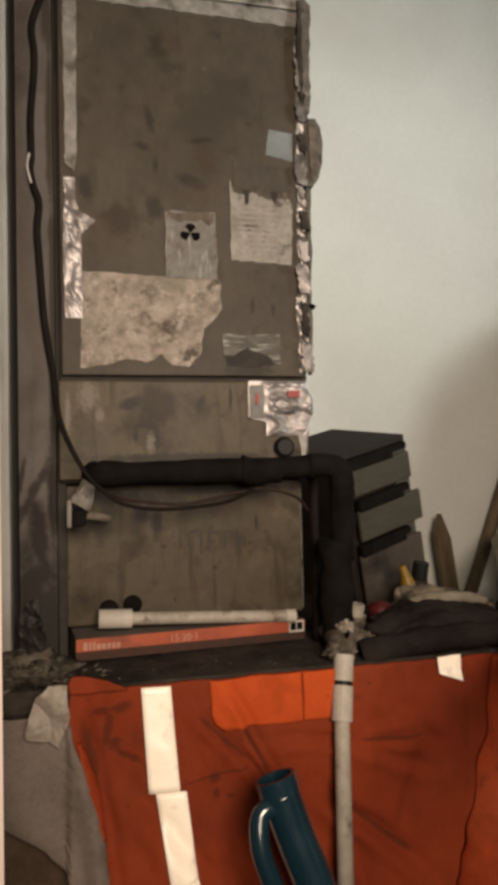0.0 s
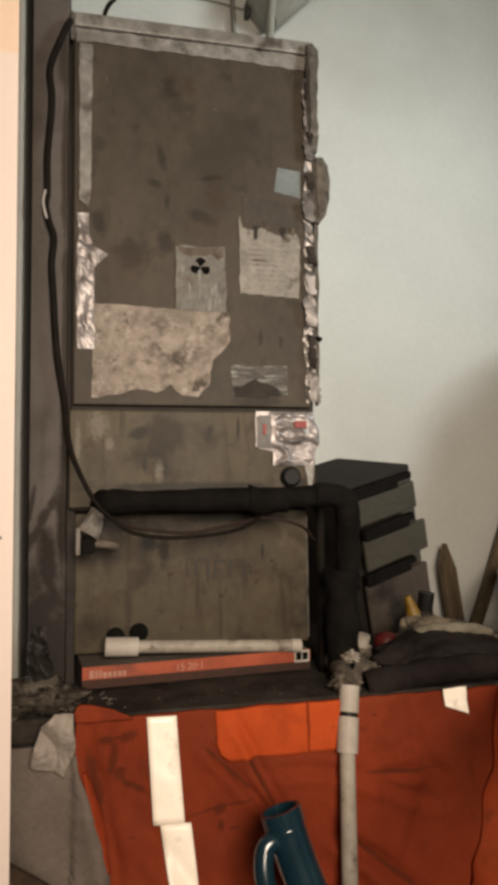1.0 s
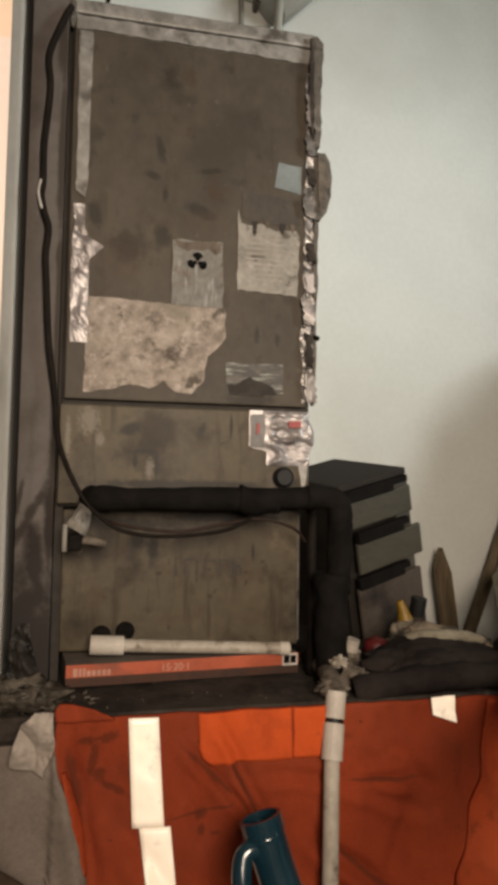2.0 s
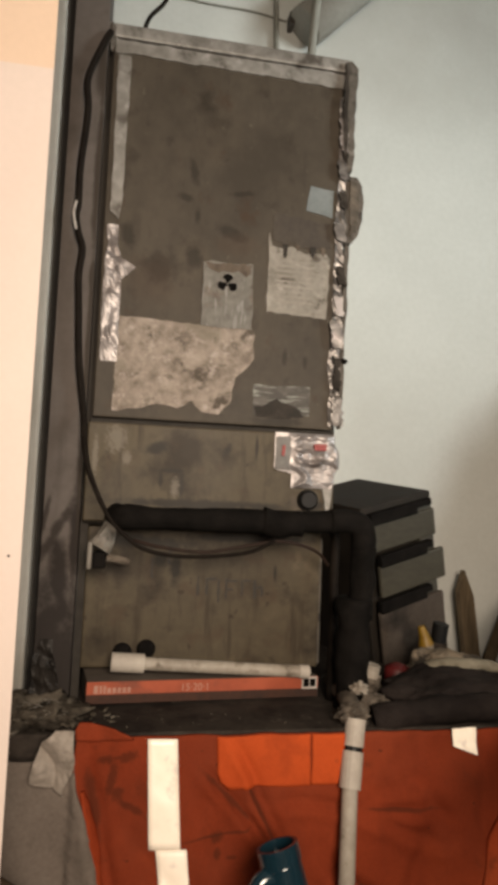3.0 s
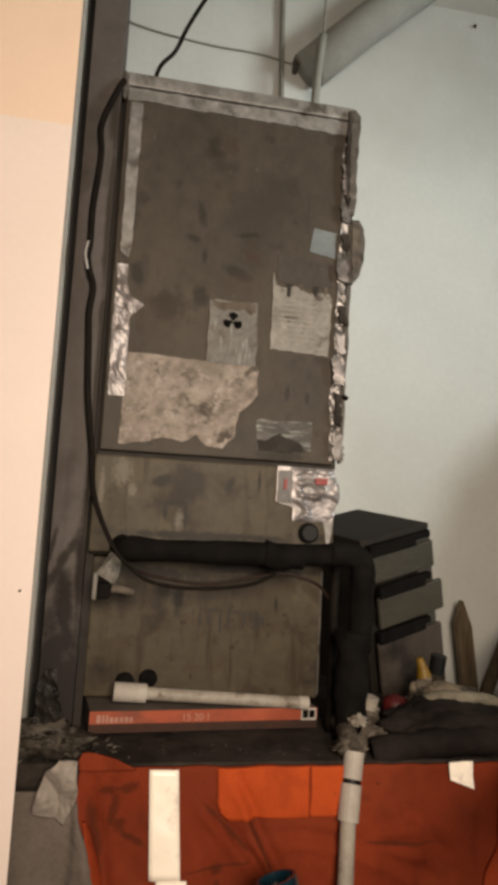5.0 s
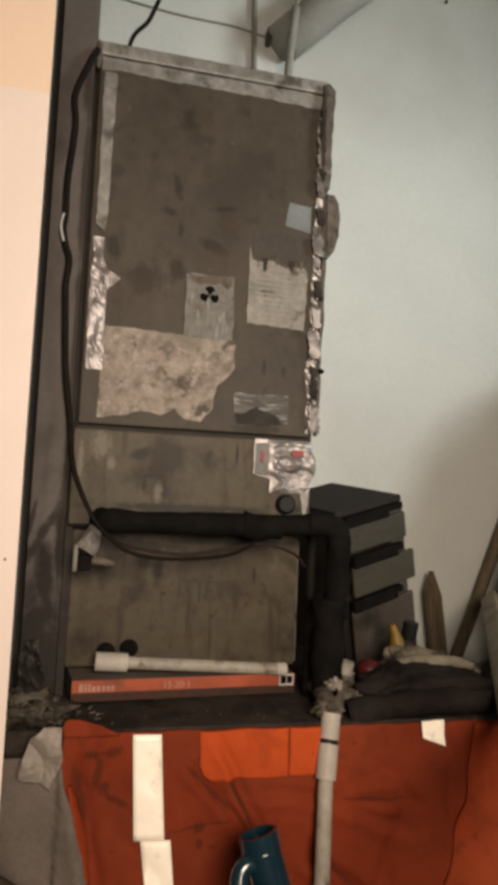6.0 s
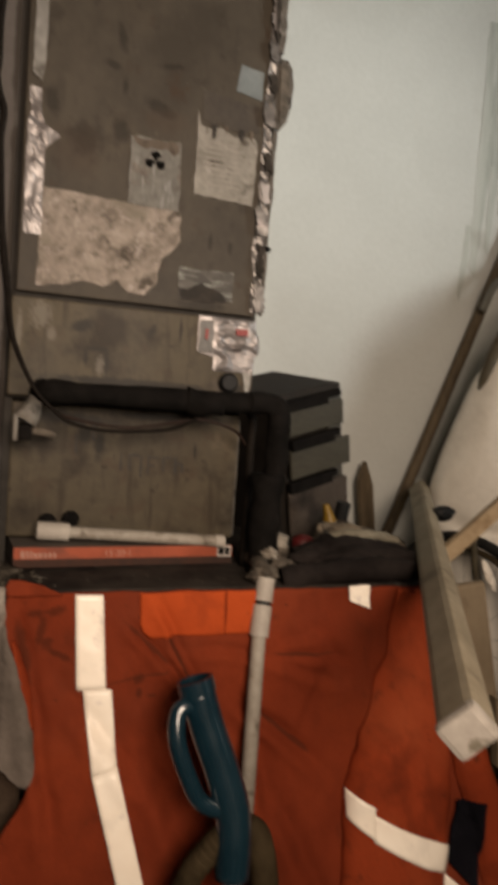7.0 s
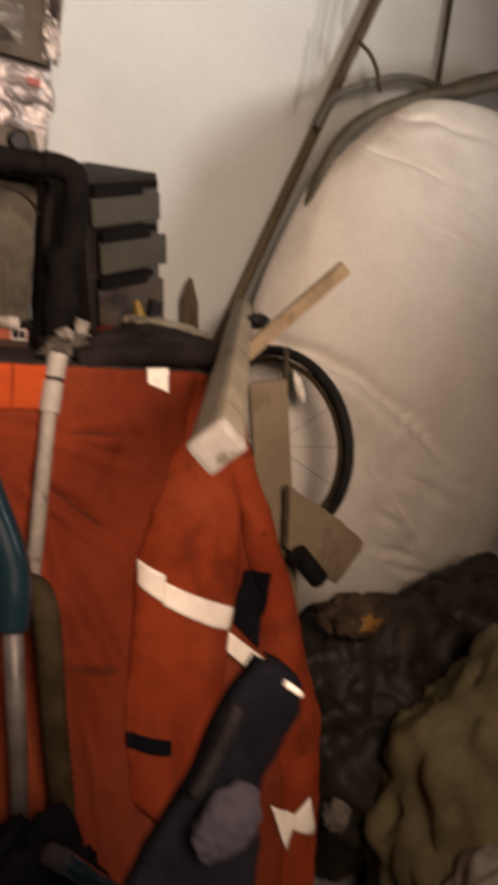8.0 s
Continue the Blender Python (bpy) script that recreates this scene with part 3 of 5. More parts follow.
def strip_on(corners, deep, off=0.004, nx=6, nz=16, thick=0.0025):
    """A patch that lies on a cloth: corners top left, top right, low right, low left in x and z."""
    bm = bmesh.new()
    tl, tr, lr, ll = [Vector((*c, 0)) for c in corners]
    rows = []
    for j in range(nz + 1):
        a, b = tl.lerp(ll, j / nz), tr.lerp(lr, j / nz)
        row = []
        for i in range(nx + 1):
            p = a.lerp(b, i / nx)
            y = deep(p.x, p.y, 0) - off
            row.append((bm.verts.new((p.x, y, p.y)), bm.verts.new((p.x, y + thick, p.y))))
        rows.append(row)
    for j in range(nz):
        for i in range(nx):
            q = (rows[j][i], rows[j + 1][i], rows[j + 1][i + 1], rows[j][i + 1])
            bm.faces.new([v[0] for v in q])
            bm.faces.new([v[1] for v in q][::-1])
    rim = [rows[0][i] for i in range(nx + 1)] + [rows[j][nx] for j in range(1, nz + 1)] + [rows[nz][i] for i in range(nx - 1, -1, -1)] + [rows[j][0] for j in range(nz - 1, 0, -1)]
    for p, q in zip(rim, rim[1:] + rim[:1]):
        bm.faces.new((p[0], q[0], q[1], p[1]))
    return bm


# ---- setting ----
FLOOR, BACK, DECK, TOP = -0.35, 0.70, 0.972, 3.085
SETTING = dict(kind="structure")
single("floor", B((-2.7, -3.7, FLOOR - 0.1), (4.3, BACK + 0.1, FLOOR)), "floor", "dirty grey concrete floor strewn with clutter", "floor", **SETTING)
single("ceiling", B((-2.7, -3.7, TOP), (4.3, BACK + 0.1, TOP + 0.1)), "ceil", "plain off-white painted ceiling", "ceiling", **SETTING)
single("wall_north", B((-0.25, BACK, FLOOR), (4.2, BACK + 0.1, TOP)), "wall", "white plastered wall behind the air handler, faintly stained", "wall", **SETTING)
single("wall_east", B((4.2, -3.6, FLOOR), (4.3, BACK + 0.1, TOP)), "ceil", "plain white plastered side wall", "wall", **SETTING)
single("wall_south", B((-2.6, -3.7, FLOOR), (4.2, -3.6, TOP)), "ceil", "plain white plastered wall behind the viewer", "wall", **SETTING)
single("wall_west", B((-2.7, -3.6, FLOOR), (-2.6, -0.30, TOP)), "ceil", "plain white plastered side wall", "wall", **SETTING)


def splayed(z0, z1):
    """A length of the cream wall, with its end cut back at a slant."""
    bm = bmesh.new()
    rows = [[bm.verts.new((x, y, z)) for x, y in ((-2.6, -0.40), (-0.0465, -0.40), (-0.047, -0.396), (-0.10, -0.30), (-2.6, -0.30))] for z in (z0, z1)]
    for k in range(5):
        bm.faces.new((rows[0][k], rows[0][(k + 1) % 5], rows[1][(k + 1) % 5], rows[1][k]))
    bm.faces.new(rows[0][::-1])
    bm.faces.new(rows[1])
    return bm


single("wall_front", splayed(FLOOR, 1.845), "cream", "cream painted wall beside the closet opening", "wall", **SETTING)
single("wall_front_upper", splayed(1.845, TOP), "cream_warm", "warmer cream upper part of the wall", "wall", **SETTING)
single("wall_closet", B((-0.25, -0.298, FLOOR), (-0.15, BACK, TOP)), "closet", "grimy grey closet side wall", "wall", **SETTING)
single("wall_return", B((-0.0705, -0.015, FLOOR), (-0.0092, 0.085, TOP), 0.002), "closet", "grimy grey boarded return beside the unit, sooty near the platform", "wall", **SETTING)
single("trim", B((-0.149, -0.020, FLOOR), (-0.0845, 0.085, TOP), 0.006), "trim", "scuffed light grey corner strip beside the closet board", "trim", **SETTING)
# black strip set into the gap in place of its shade
single("trim_gap", B((-0.0843, 0.02, FLOOR), (-0.0707, 0.085, TOP)), "black", "black strip standing for the shade in the gap", "trim", **SETTING)
# added dark strip that fills the slit between board and unit
single("gap_filler", B((-0.0092, 0.024, 0.95), (0.004, 0.05, 2.185)), "unit_side", "dark strip closing the gap beside the unit", "trim", **SETTING)
nl = thing("nail", (-0.08, -0.40, 1.2), "small dark nail stub in the cream wall", "nail")
part("nail_head", T([(-0.060, -0.400, 1.258), (-0.060, -0.403, 1.258)], 0.0014, 8, smooth=False), "rubber", nl)

deck = thing("platform", (0.4, 0.2, FLOOR), "soot-blackened timber platform under the air handler", "platform", kind="structure")
part("deck_board", B((-0.149, -0.15, 0.938), (0.82, BACK - 0.003, DECK), 0.004), "deck", deck)
part("front_rail", B((-0.149, -0.135, 0.83), (0.81, -0.10, 0.9375), 0.003), "deck", deck)
# added backing, coloured black for the shade under the platform
part("dark_backing", B((-0.149, -0.06, FLOOR), (0.80, -0.03, 0.9375)), "black", deck)

# pipes, wires and marks on the wall behind the unit
single("conduit", T([(0.430, 0.688, 3.10), (0.431, 0.686, 2.98), (0.436, 0.688, 2.8), (0.442, 0.688, 2.62), (0.444, 0.688, 2.2)], 0.008, 8), "wirewhite", "thin off-white conduit down the wall", "conduit", smooth=True)
wp = thing("wall_pipe", (0.53, 0.66, 2.2), "white painted pipe with a thin wire down the wall", "pipe")
part("riser", T([(0.534, 0.566, 2.80), (0.524, 0.580, 2.64), (0.517, 0.62, 2.2)], 0.013, 10), "wirewhite", wp, smooth=True)
part("thin_wire", T([(0.538, 0.570, 3.10), (0.539, 0.570, 2.92), (0.536, 0.566, 2.79)], 0.004, 8), "wallpipe", wp, smooth=True)
part("clamp", B((0.472, 0.655, 2.752), (0.488, 0.698, 2.794), 0.004), "label_dark", wp, "dark rusty pipe clamp")
single("sloping_pipe", T([(0.515, 0.640, 2.735), (0.687, 0.636, 2.912), (0.94, 0.636, 3.150)], 0.060, 24, smooth=False), "wallpipe", "thick grey painted pipe sloping up to the ceiling", "pipe", smooth=True)
single("wall_cable", T([(-0.04, 0.694, 2.83), (0.06, 0.692, 2.812), (0.22, 0.693, 2.80), (0.36, 0.692, 2.798), (0.47, 0.694, 2.785)], 0.0028, 8), "wirewhite", "grey cable stapled across the wall", "cable", smooth=True)
hk = thing("wall_hook", (1.09, 0.69, 3.02), "small dark hook screwed into the wall", "hook")
part("hook_rod", T([(1.09, 0.70, 3.035), (1.09, 0.690, 3.035), (1.09, 0.686, 3.03), (1.09, 0.688, 3.024)], 0.003, 8), "rubber", hk, smooth=True)
single("hanging_cable", T([(0.045, 0.13, 2.195), (0.056, 0.10, 2.28), (0.089, 0.10, 2.33), (0.112, 0.10, 2.39), (0.15, 0.10, 2.47), (0.26, 0.12, 2.70), (0.34, 0.15, 3.11)], 0.0045, 8), "cable", "black cable hanging from the ceiling to the unit top", "cable", smooth=True)


for k, (x, w, z0, z1) in enumerate(((1.452, 0.030, 1.78, 2.62), (1.500, 0.020, 1.86, 2.62), (1.548, 0.034, 1.98, 2.55), (1.405, 0.010, 1.69, 1.95))):
    single("water_stain", plate(jag([(x - w, z1), (x + w, z1), (x + w * 0.8, (z0 + z1) / 2), (x + w * 0.3 - 0.02, z0), (x - w * 0.5 - 0.02, z0 + 0.03)], 0.003, 0.03, 60 + k), BACK - 0.0012, BACK - 0.0002), "streak", "grey water stain running down the wall", "stain", group="water stains on the wall")

# ---- air handler ----
def foil_y(x, z, s=0.0):
    """The depth of crinkled foil tape pressed on a panel."""
    q = Vector((x * 50 + z * 16, 3.0, z * 30))
    return -0.0016 - 0.0050 * abs(noise.noise(q)) - 0.0016 * abs(noise.noise(q * 2.3))


def air_handler():
    u = thing("air_handler", (0.22, 0.3, DECK), "grimy grey upright air handler with peeling labels and foil tape", "air handler")
    part("cabinet", B((-0.004, 0.014, 1.2767), (0.452, 0.56, 2.1875), 0.004), "unit_side", u, "dark sheet metal cabinet")
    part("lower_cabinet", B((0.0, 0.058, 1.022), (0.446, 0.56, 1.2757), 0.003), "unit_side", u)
    part("plinth", B((0.03, 0.40, DECK), (0.43, 0.55, 1.0215), 0.002), "deck", u)
    part("top_flange", B((-0.008, -0.004, 2.172), (0.457, 0.56, 2.1989), 0.004), "tapegrey", u, "dull taped top edge")
    part("upper_panel", B((0.0011, 0.0, 1.4661), (0.4432, 0.014, 2.1679), 0.003), "unit", u)
    part("middle_panel", B((-0.0052, 0.002, 1.2819), (0.4495, 0.014, 1.4568), 0.003), "unit_low", u)
    low = part("lower_panel", B((0.003, 0.040, 1.020), (0.440, 0.058, 1.2716), 0.004), "unit_low", u, "dusty olive-grey filter door")
    part("panel_edge", B((0.4405, 0.050, 1.024), (0.4460, 0.058, 1.2612), 0.002), "foamgrey", u, "pale worn panel edge")
    for x, z, w, h in ((0.205, 1.150, 0.004, 0.034), (0.222, 1.152, 0.0045, 0.030), (0.226, 1.178, 0.016, 0.0045), (0.244, 1.138, 0.004, 0.042), (0.258, 1.146, 0.0045, 0.036), (0.262, 1.176, 0.018, 0.004), (0.262, 1.160, 0.011, 0.004), (0.288, 1.150, 0.004, 0.030), (0.292, 1.176, 0.014, 0.004), (0.312, 1.146, 0.0045, 0.034), (0.319, 1.164, 0.010, 0.005), (0.326, 1.150, 0.004, 0.014), (0.150, 1.205, 0.005, 0.030), (0.120, 1.180, 0.004, 0.036)):
        part("mark", plate(jag([(x, z), (x + w, z), (x + w, z + h), (x, z + h)], 0.0012, 0.006, int(x * 1000)), 0.0392, 0.0399), "mark", low, "faint smeared pen mark")
    for k in range(2):
        bm = bmesh.new()
        at = ((0.1180, 0.034, 1.0545), (0.0760, 0.034, 1.0490))[k]
        bmesh.ops.create_uvsphere(bm, u_segments=16, v_segments=10, radius=1.0)
        bmesh.ops.transform(bm, matrix=Matrix.Translation(at) @ Matrix.Diagonal((0.017, 0.008, 0.017, 1)), verts=bm.verts[:])
        part("latch_knob", bm, "foam", u, "round black latch knob", smooth=True)
    bm = bmesh.new()
    tube(bm, [(0.398, 0.003, 1.3337), (0.398, -0.010, 1.3337), (0.398, -0.016, 1.3337)], lambda f: 0.019 if f < 0.7 else 0.014, 18, smooth=False)
    part("port_cap", bm, "rubber", u, "round black port cap", smooth=False)

    # tape along the panel's edges
    part("top_tape", plate(jag([(0.0043, 2.1679), (0.4474, 2.1679), (0.4474, 2.1368), (0.3043, 2.141), (0.1253, 2.142), (0.0369, 2.1451), (0.0043, 2.141)], 0.0018, 0.012, 1), -0.0025, -0.0002), "tapegrey", u, "dirty silver tape")
    part("side_tape", plate(jag([(0.0100, 2.1389), (0.0335, 2.1389), (0.0322, 1.9961), (0.0306, 1.8512), (0.0264, 1.8284), (0.0110, 1.8408)], 0.0014, 0.012, 2), -0.003, -0.0002), "tapegrey", u, "dirty silver tape")
    part("side_foil", sheet([(1.815, 0.0092, 0.0264), (1.790, 0.0082, 0.0290), (1.757, 0.0080, 0.0350), (1.741, 0.0080, 0.0600), (1.733, 0.0080, 0.0520), (1.716, 0.0076, 0.0380), (1.645, 0.0066, 0.0372), (1.600, 0.0076, 0.0390), (1.565, 0.0100, 0.0390)], foil_y, 16, 90, thick=0.0006, edge=0.004, seed=2), "foil_bright", u, "torn crinkled foil tape")
    part("right_foil", sheet([(2.120, 0.4375, 0.4516), (1.944, 0.4385, 0.4520), (1.885, 0.4340, 0.4527), (1.840, 0.4345, 0.4535), (1.800, 0.4365, 0.4530), (1.740, 0.4330, 0.4537), (1.6856, 0.4345, 0.4537), (1.6028, 0.4290, 0.4537), (1.540, 0.4325, 0.4530), (1.4734, 0.4320, 0.4516)], foil_y, 12, 260, thick=0.0006, edge=0.005, seed=4), "foil", u, "torn crinkled foil tape")
    rnd = random.Random(5)
    for i in range(9):
        z = 1.50 + i * 0.068 + rnd.uniform(-0.012, 0.012)
        h, w = rnd.uniform(0.014, 0.035), rnd.uniform(0.008, 0.013)
        x = 0.444 + rnd.uniform(-0.003, 0.004)
        part("foil_scrap", plate(jag([(x - w, z + h), (x + w * 0.8, z + h * 0.8), (x + w, z - h), (x - w * 0.6, z - h * 0.9)], 0.003, 0.006, 20 + i), -0.0105 - 0.001 * (i % 3), -0.0078), ("foil", "soot", "foil", "foil_bright", "soot")[i % 5], u, "curled scrap of foil tape")
    # foam gasket that bulges out of the right seam, flattened under dirty tape
    part("gasket", plate(jag([(0.4435, 2.185), (0.4560, 2.190), (0.4690, 2.176), (0.4660, 2.120), (0.4640, 2.050), (0.4660, 2.000), (0.4620, 1.968), (0.4520, 1.966), (0.4530, 2.03), (0.4490, 2.075), (0.4500, 2.14)], 0.0014, 0.010, 30), -0.013, 0.004), "foamgrey", u, "ragged foam gasket")
    # dark plate laid on the gasket as its shadow
    part("gasket_shadow_strip", plate(jag([(0.4430, 2.170), (0.4500, 2.168), (0.4490, 2.08), (0.4520, 2.03), (0.4480, 1.975), (0.4430, 2.02), (0.4400, 2.08)], 0.0012, 0.010, 32), -0.015, -0.0132), "soot", u, "black strip painted as shadow on the gasket")
    flap = part("gasket_flap", plate(jag([(0.452, 1.960), (0.476, 1.962), (0.486, 1.945), (0.490, 1.915), (0.488, 1.878), (0.480, 1.846), (0.468, 1.830), (0.454, 1.828)], 0.0010, 0.010, 31), -0.004, 0.012), "foamgrey", u, "bulging flap of foam gasket")
    part("flap_face", plate(jag([(0.462, 1.952), (0.473, 1.950), (0.480, 1.91), (0.476, 1.865), (0.465, 1.842), (0.462, 1.90)], 0.0014, 0.008, 33), -0.0075, -0.0042), "grime", flap, "soiled face")
    part("gasket", plate(jag([(0.4545, 1.826), (0.4625, 1.822), (0.4610, 1.76), (0.4625, 1.70), (0.4580, 1.64), (0.4600, 1.58), (0.4570, 1.47), (0.4520, 1.47), (0.4535, 1.60), (0.4525, 1.72)], 0.0010, 0.012, 34), -0.006, 0.006), "foamgrey", u)
    part("gasket_tuft", blob((0.459, -0.006, 1.5986), (0.008, 0.006, 0.005), 0.5, 3, 4, 2), "foam", u)
    part("corner_wrap", blob((-0.0040, 0.000, 2.1740), (0.009, 0.010, 0.026), 0.4, 3, 9, 3), "foamgrey", u, "frayed tape round the corner")

    # labels
    big = part("label", plate(jag([(0.0369, 1.6504), (0.1853, 1.6462), (0.2853, 1.6442), (0.2864, 1.5903), (0.2706, 1.5676), (0.2538, 1.5531), (0.2453, 1.5044), (0.2253, 1.4827), (0.1948, 1.4848), (0.1738, 1.5055), (0.1485, 1.4889), (0.1127, 1.4951), (0.0748, 1.4848), (0.0338, 1.4786)], 0.0022, 0.012, 6), -0.0016, -0.0002), "label", u, "large torn brown-stained paper label")
    sym = part("label", plate(jag([(0.1858, 1.7650), (0.2000, 1.7690), (0.2400, 1.7655), (0.2785, 1.7690), (0.2800, 1.6440), (0.1850, 1.6450)], 0.0015, 0.014, 7), -0.0028, -0.0002), "label_streak", u, "grey streaked upright warning label")
    part("stain", plate(jag([(0.1885, 1.7640), (0.277, 1.7670), (0.2748, 1.7500), (0.266, 1.7420), (0.2500, 1.7530), (0.2148, 1.7460), (0.1948, 1.7530)], 0.003, 0.008, 8), -0.0034, -0.003), "label_rust", sym, "rust-brown stain")
    for k in range(3):
        a = radians(90 + 120 * k)
        pts = [(0.2312 + 0.88 * r * math.cos(a + s), 1.7275 + r * math.sin(a + s) * 0.78) for r, s in ((0.0030, -1.0), (0.0105, -0.66), (0.0165, -0.74), (0.0215, -0.44), (0.0232, 0.0), (0.0205, 0.40), (0.0170, 0.66), (0.0105, 0.60), (0.0030, 1.0))]
        pts = jag(pts, 0.0012, 0.004, 40 + k)
        part("symbol", plate(pts, -0.0044 - 0.0003 * k, -0.0036), "ink", sym, "black lobe of the warning sign")
    white = part("label", plate(jag([(0.3074, 1.8346), (0.3138, 1.8098), (0.3359, 1.8056), (0.3516, 1.8118), (0.3801, 1.7994), (0.4201, 1.8035), (0.4274, 1.7891), (0.4222, 1.6773), (0.3674, 1.6793), (0.3064, 1.6814)], 0.0015, 0.010, 9), -0.0018, -0.0002), "label_white", u, "torn white instruction label")
    part("torn_top", plate(jag([(0.3138, 1.8739), (0.4253, 1.8636), (0.4274, 1.816), (0.3801, 1.8098), (0.3516, 1.8222), (0.3359, 1.816), (0.3138, 1.8222)], 0.002, 0.010, 10), -0.0012, -0.0002), "label_brown", u, "brown residue of a peeled label")
    for k, (x, w, z) in enumerate(((0.338, 0.006, 1.786), (0.362, 0.005, 1.802), (0.392, 0.006, 1.792), (0.412, 0.004, 1.796))):
        part("rust_run", plate(jag([(x - w, 1.815), (x + w, 1.815), (x + w * 0.7, z + 0.008), (x + w * 0.2, z), (x - w * 0.6, z + 0.006)], 0.0014, 0.005, 50 + k), -0.0026, -0.0019), ("char", "label_rust")[k % 2], white, "rust run down from the torn edge")
    rnd = random.Random(11)
    for i in range(9):
        z = 1.782 - i * 0.0098
        part("text_bar", B((0.322, -0.0024, z - 0.0016), (0.322 + rnd.uniform(0.05, 0.088), -0.0019, z + 0.0016)), "ink_grey", white)
    part("tag", plate(jag([(0.3843, 1.935), (0.4306, 1.9298), (0.4285, 1.876), (0.3769, 1.8853)], 0.001, 0.02, 12), -0.0014, -0.0002), "blue_tag", u, "small pale blue tag")
    part("data_plate", plate(jag([(0.2885, 1.5430), (0.3955, 1.5450), (0.3965, 1.4900), (0.2900, 1.4860)], 0.0012, 0.010, 13), -0.0014, -0.0002), "plate_scuffed", u, "scuffed dark data plate")
    part("stain", plate(jag([(0.290, 1.502), (0.306, 1.503), (0.322, 1.513), (0.334, 1.519), (0.348, 1.511), (0.362, 1.508), (0.378, 1.500), (0.386, 1.488), (0.34, 1.482), (0.294, 1.486)], 0.0020, 0.007, 14), -0.0020, -0.0002), "char", u, "dark brown smear below the plate")
    # crumpled foil patch at the right of the middle panel
    bm = bmesh.new()
    n = 32
    grid = {}
    for j in range(n + 1):
        z = 1.355 + 0.102 * j / n
        low = max(0.0, min(1.0, (1.388 - z) / 0.006))
        l = 0.333 + 0.033 * low + 0.0015 * noise.noise(Vector((z * 60, 1, 0)))
        r = 0.445 + 0.014 * math.exp(-((z - 1.408) / 0.024) ** 2) + 0.006 * noise.noise(Vector((z * 50, 4, 0)))
        for i in range(n + 1):
            x = l + (r - l) * i / n
            w = max(0.0, min(1.0, (x - 0.352) / 0.03))
            q = Vector((x * 21 + z * 9, z * 24 - x * 7, 3))
            bend = q + Vector((noise.noise(q * 0.5), 0, noise.noise(q * 0.5 + Vector((5, 0, 0)))))
            d = (0.001 + 0.017 * w) * max(0.0, 0.42 - 1.5 * abs(noise.noise(bend))) + (0.0006 + 0.003 * w) * abs(noise.noise(bend * 2.1))
            grid[i, j] = bm.verts.new((x, -0.002 - d * min(1, i / 3, (n - i) / 2 + 0.3, j / 3 + 0.2, (n - j) / 3 + 0.2), z))
    for j in range(n):
        for i in range(n):
            a, b, c, e = grid[i, j], grid[i + 1, j], grid[i + 1, j + 1], grid[i, j + 1]
            for f in (((a, b, c), (a, c, e)) if (i * 7 + j * 3) % 5 < 3 else ((a, b, e), (b, c, e))):
                bm.faces.new(f)
    ret = bmesh.ops.extrude_face_region(bm, geom=bm.faces[:])
    for v in ret["geom"]:
        if isinstance(v, bmesh.types.BMVert):
            v.co.y = min(0.0015, v.co.y + 0.0012)
    patch = part("foil_patch", bm, "foil_bright", u, "crumpled shiny foil patch")
    part("sticker", plate(jag([(0.3345, 1.4440), (0.3385, 1.4490), (0.3640, 1.4500), (0.3625, 1.3880), (0.3340, 1.3885)], 0.0010, 0.014, 21), -0.0046, -0.0024), "sticker", patch, "dull grey sticker on the foil")
    part("red_print", plate(jag([(0.346, 1.432), (0.352, 1.434), (0.350, 1.412), (0.345, 1.414)], 0.001, 0.01, 15), -0.008, -0.004), "red_mark", patch)
    part("red_print", plate(jag([(0.4043, 1.4372), (0.4285, 1.4382), (0.4285, 1.4258), (0.4053, 1.4258)], 0.001, 0.01, 16), -0.016, -0.010), "red_mark", patch)
    part("tape_tail", plate(jag([(0.4264, 1.3564), (0.4453, 1.3564), (0.4411, 1.3181), (0.4348, 1.3109)], 0.001, 0.01, 17), -0.002, 0.0018), "tapegrey", u)
    return u


air_handler()

# insulated refrigerant line across the front of the unit
line = thing("refrigerant_line", (0.46, -0.05, DECK), "black foam-insulated refrigerant pipe bent down beside the unit", "pipe")
part("horizontal_run", T([(0.0538, 0.012, 1.2923), (0.058, -0.030, 1.2923), (0.0938, -0.050, 1.2923), (0.2516, -0.056, 1.2933), (0.4095, -0.058, 1.2964), (0.445, -0.060, 1.2974)], lambda f: 0.0205 + 0.0015 * math.sin(f * 23), 16, wobble=0.12), "foam", line, smooth=True)
part("elbow", T([(0.425, -0.059, 1.2980), (0.462, -0.060, 1.2975), (0.482, -0.060, 1.289), (0.489, -0.060, 1.268), (0.489, -0.060, 1.245)], lambda f: 0.0225 + 0.0006 * math.sin(f * 17), 16, wobble=0.15), "foam", line, smooth=True)
part("vertical_run", T([(0.489, -0.060, 1.255), (0.488, -0.060, 1.20), (0.484, -0.059, 1.13)], lambda f: 0.0222 + 0.0012 * math.sin(f * 14), 16, wobble=0.2), "foam", line, smooth=True)
part("lower_sleeve", T([(0.476, -0.058, 1.165), (0.475, -0.057, 1.12), (0.476, -0.054, 1.06), (0.476, -0.05, 1.012), (0.476, -0.05, DECK)], lambda f: 0.0305 - 0.0035 * f + 0.001 * math.sin(f * 19), 18, wobble=0.25), "foam", line, "ragged black foam sleeve", smooth=True)
part("tape_wrap", T([(0.3043, -0.057, 1.2933), (0.3359, -0.058, 1.2902), (0.3727, -0.058, 1.2923)], 0.0245, 14, wobble=0.35), "foam", line, "lump of black tape", smooth=True)
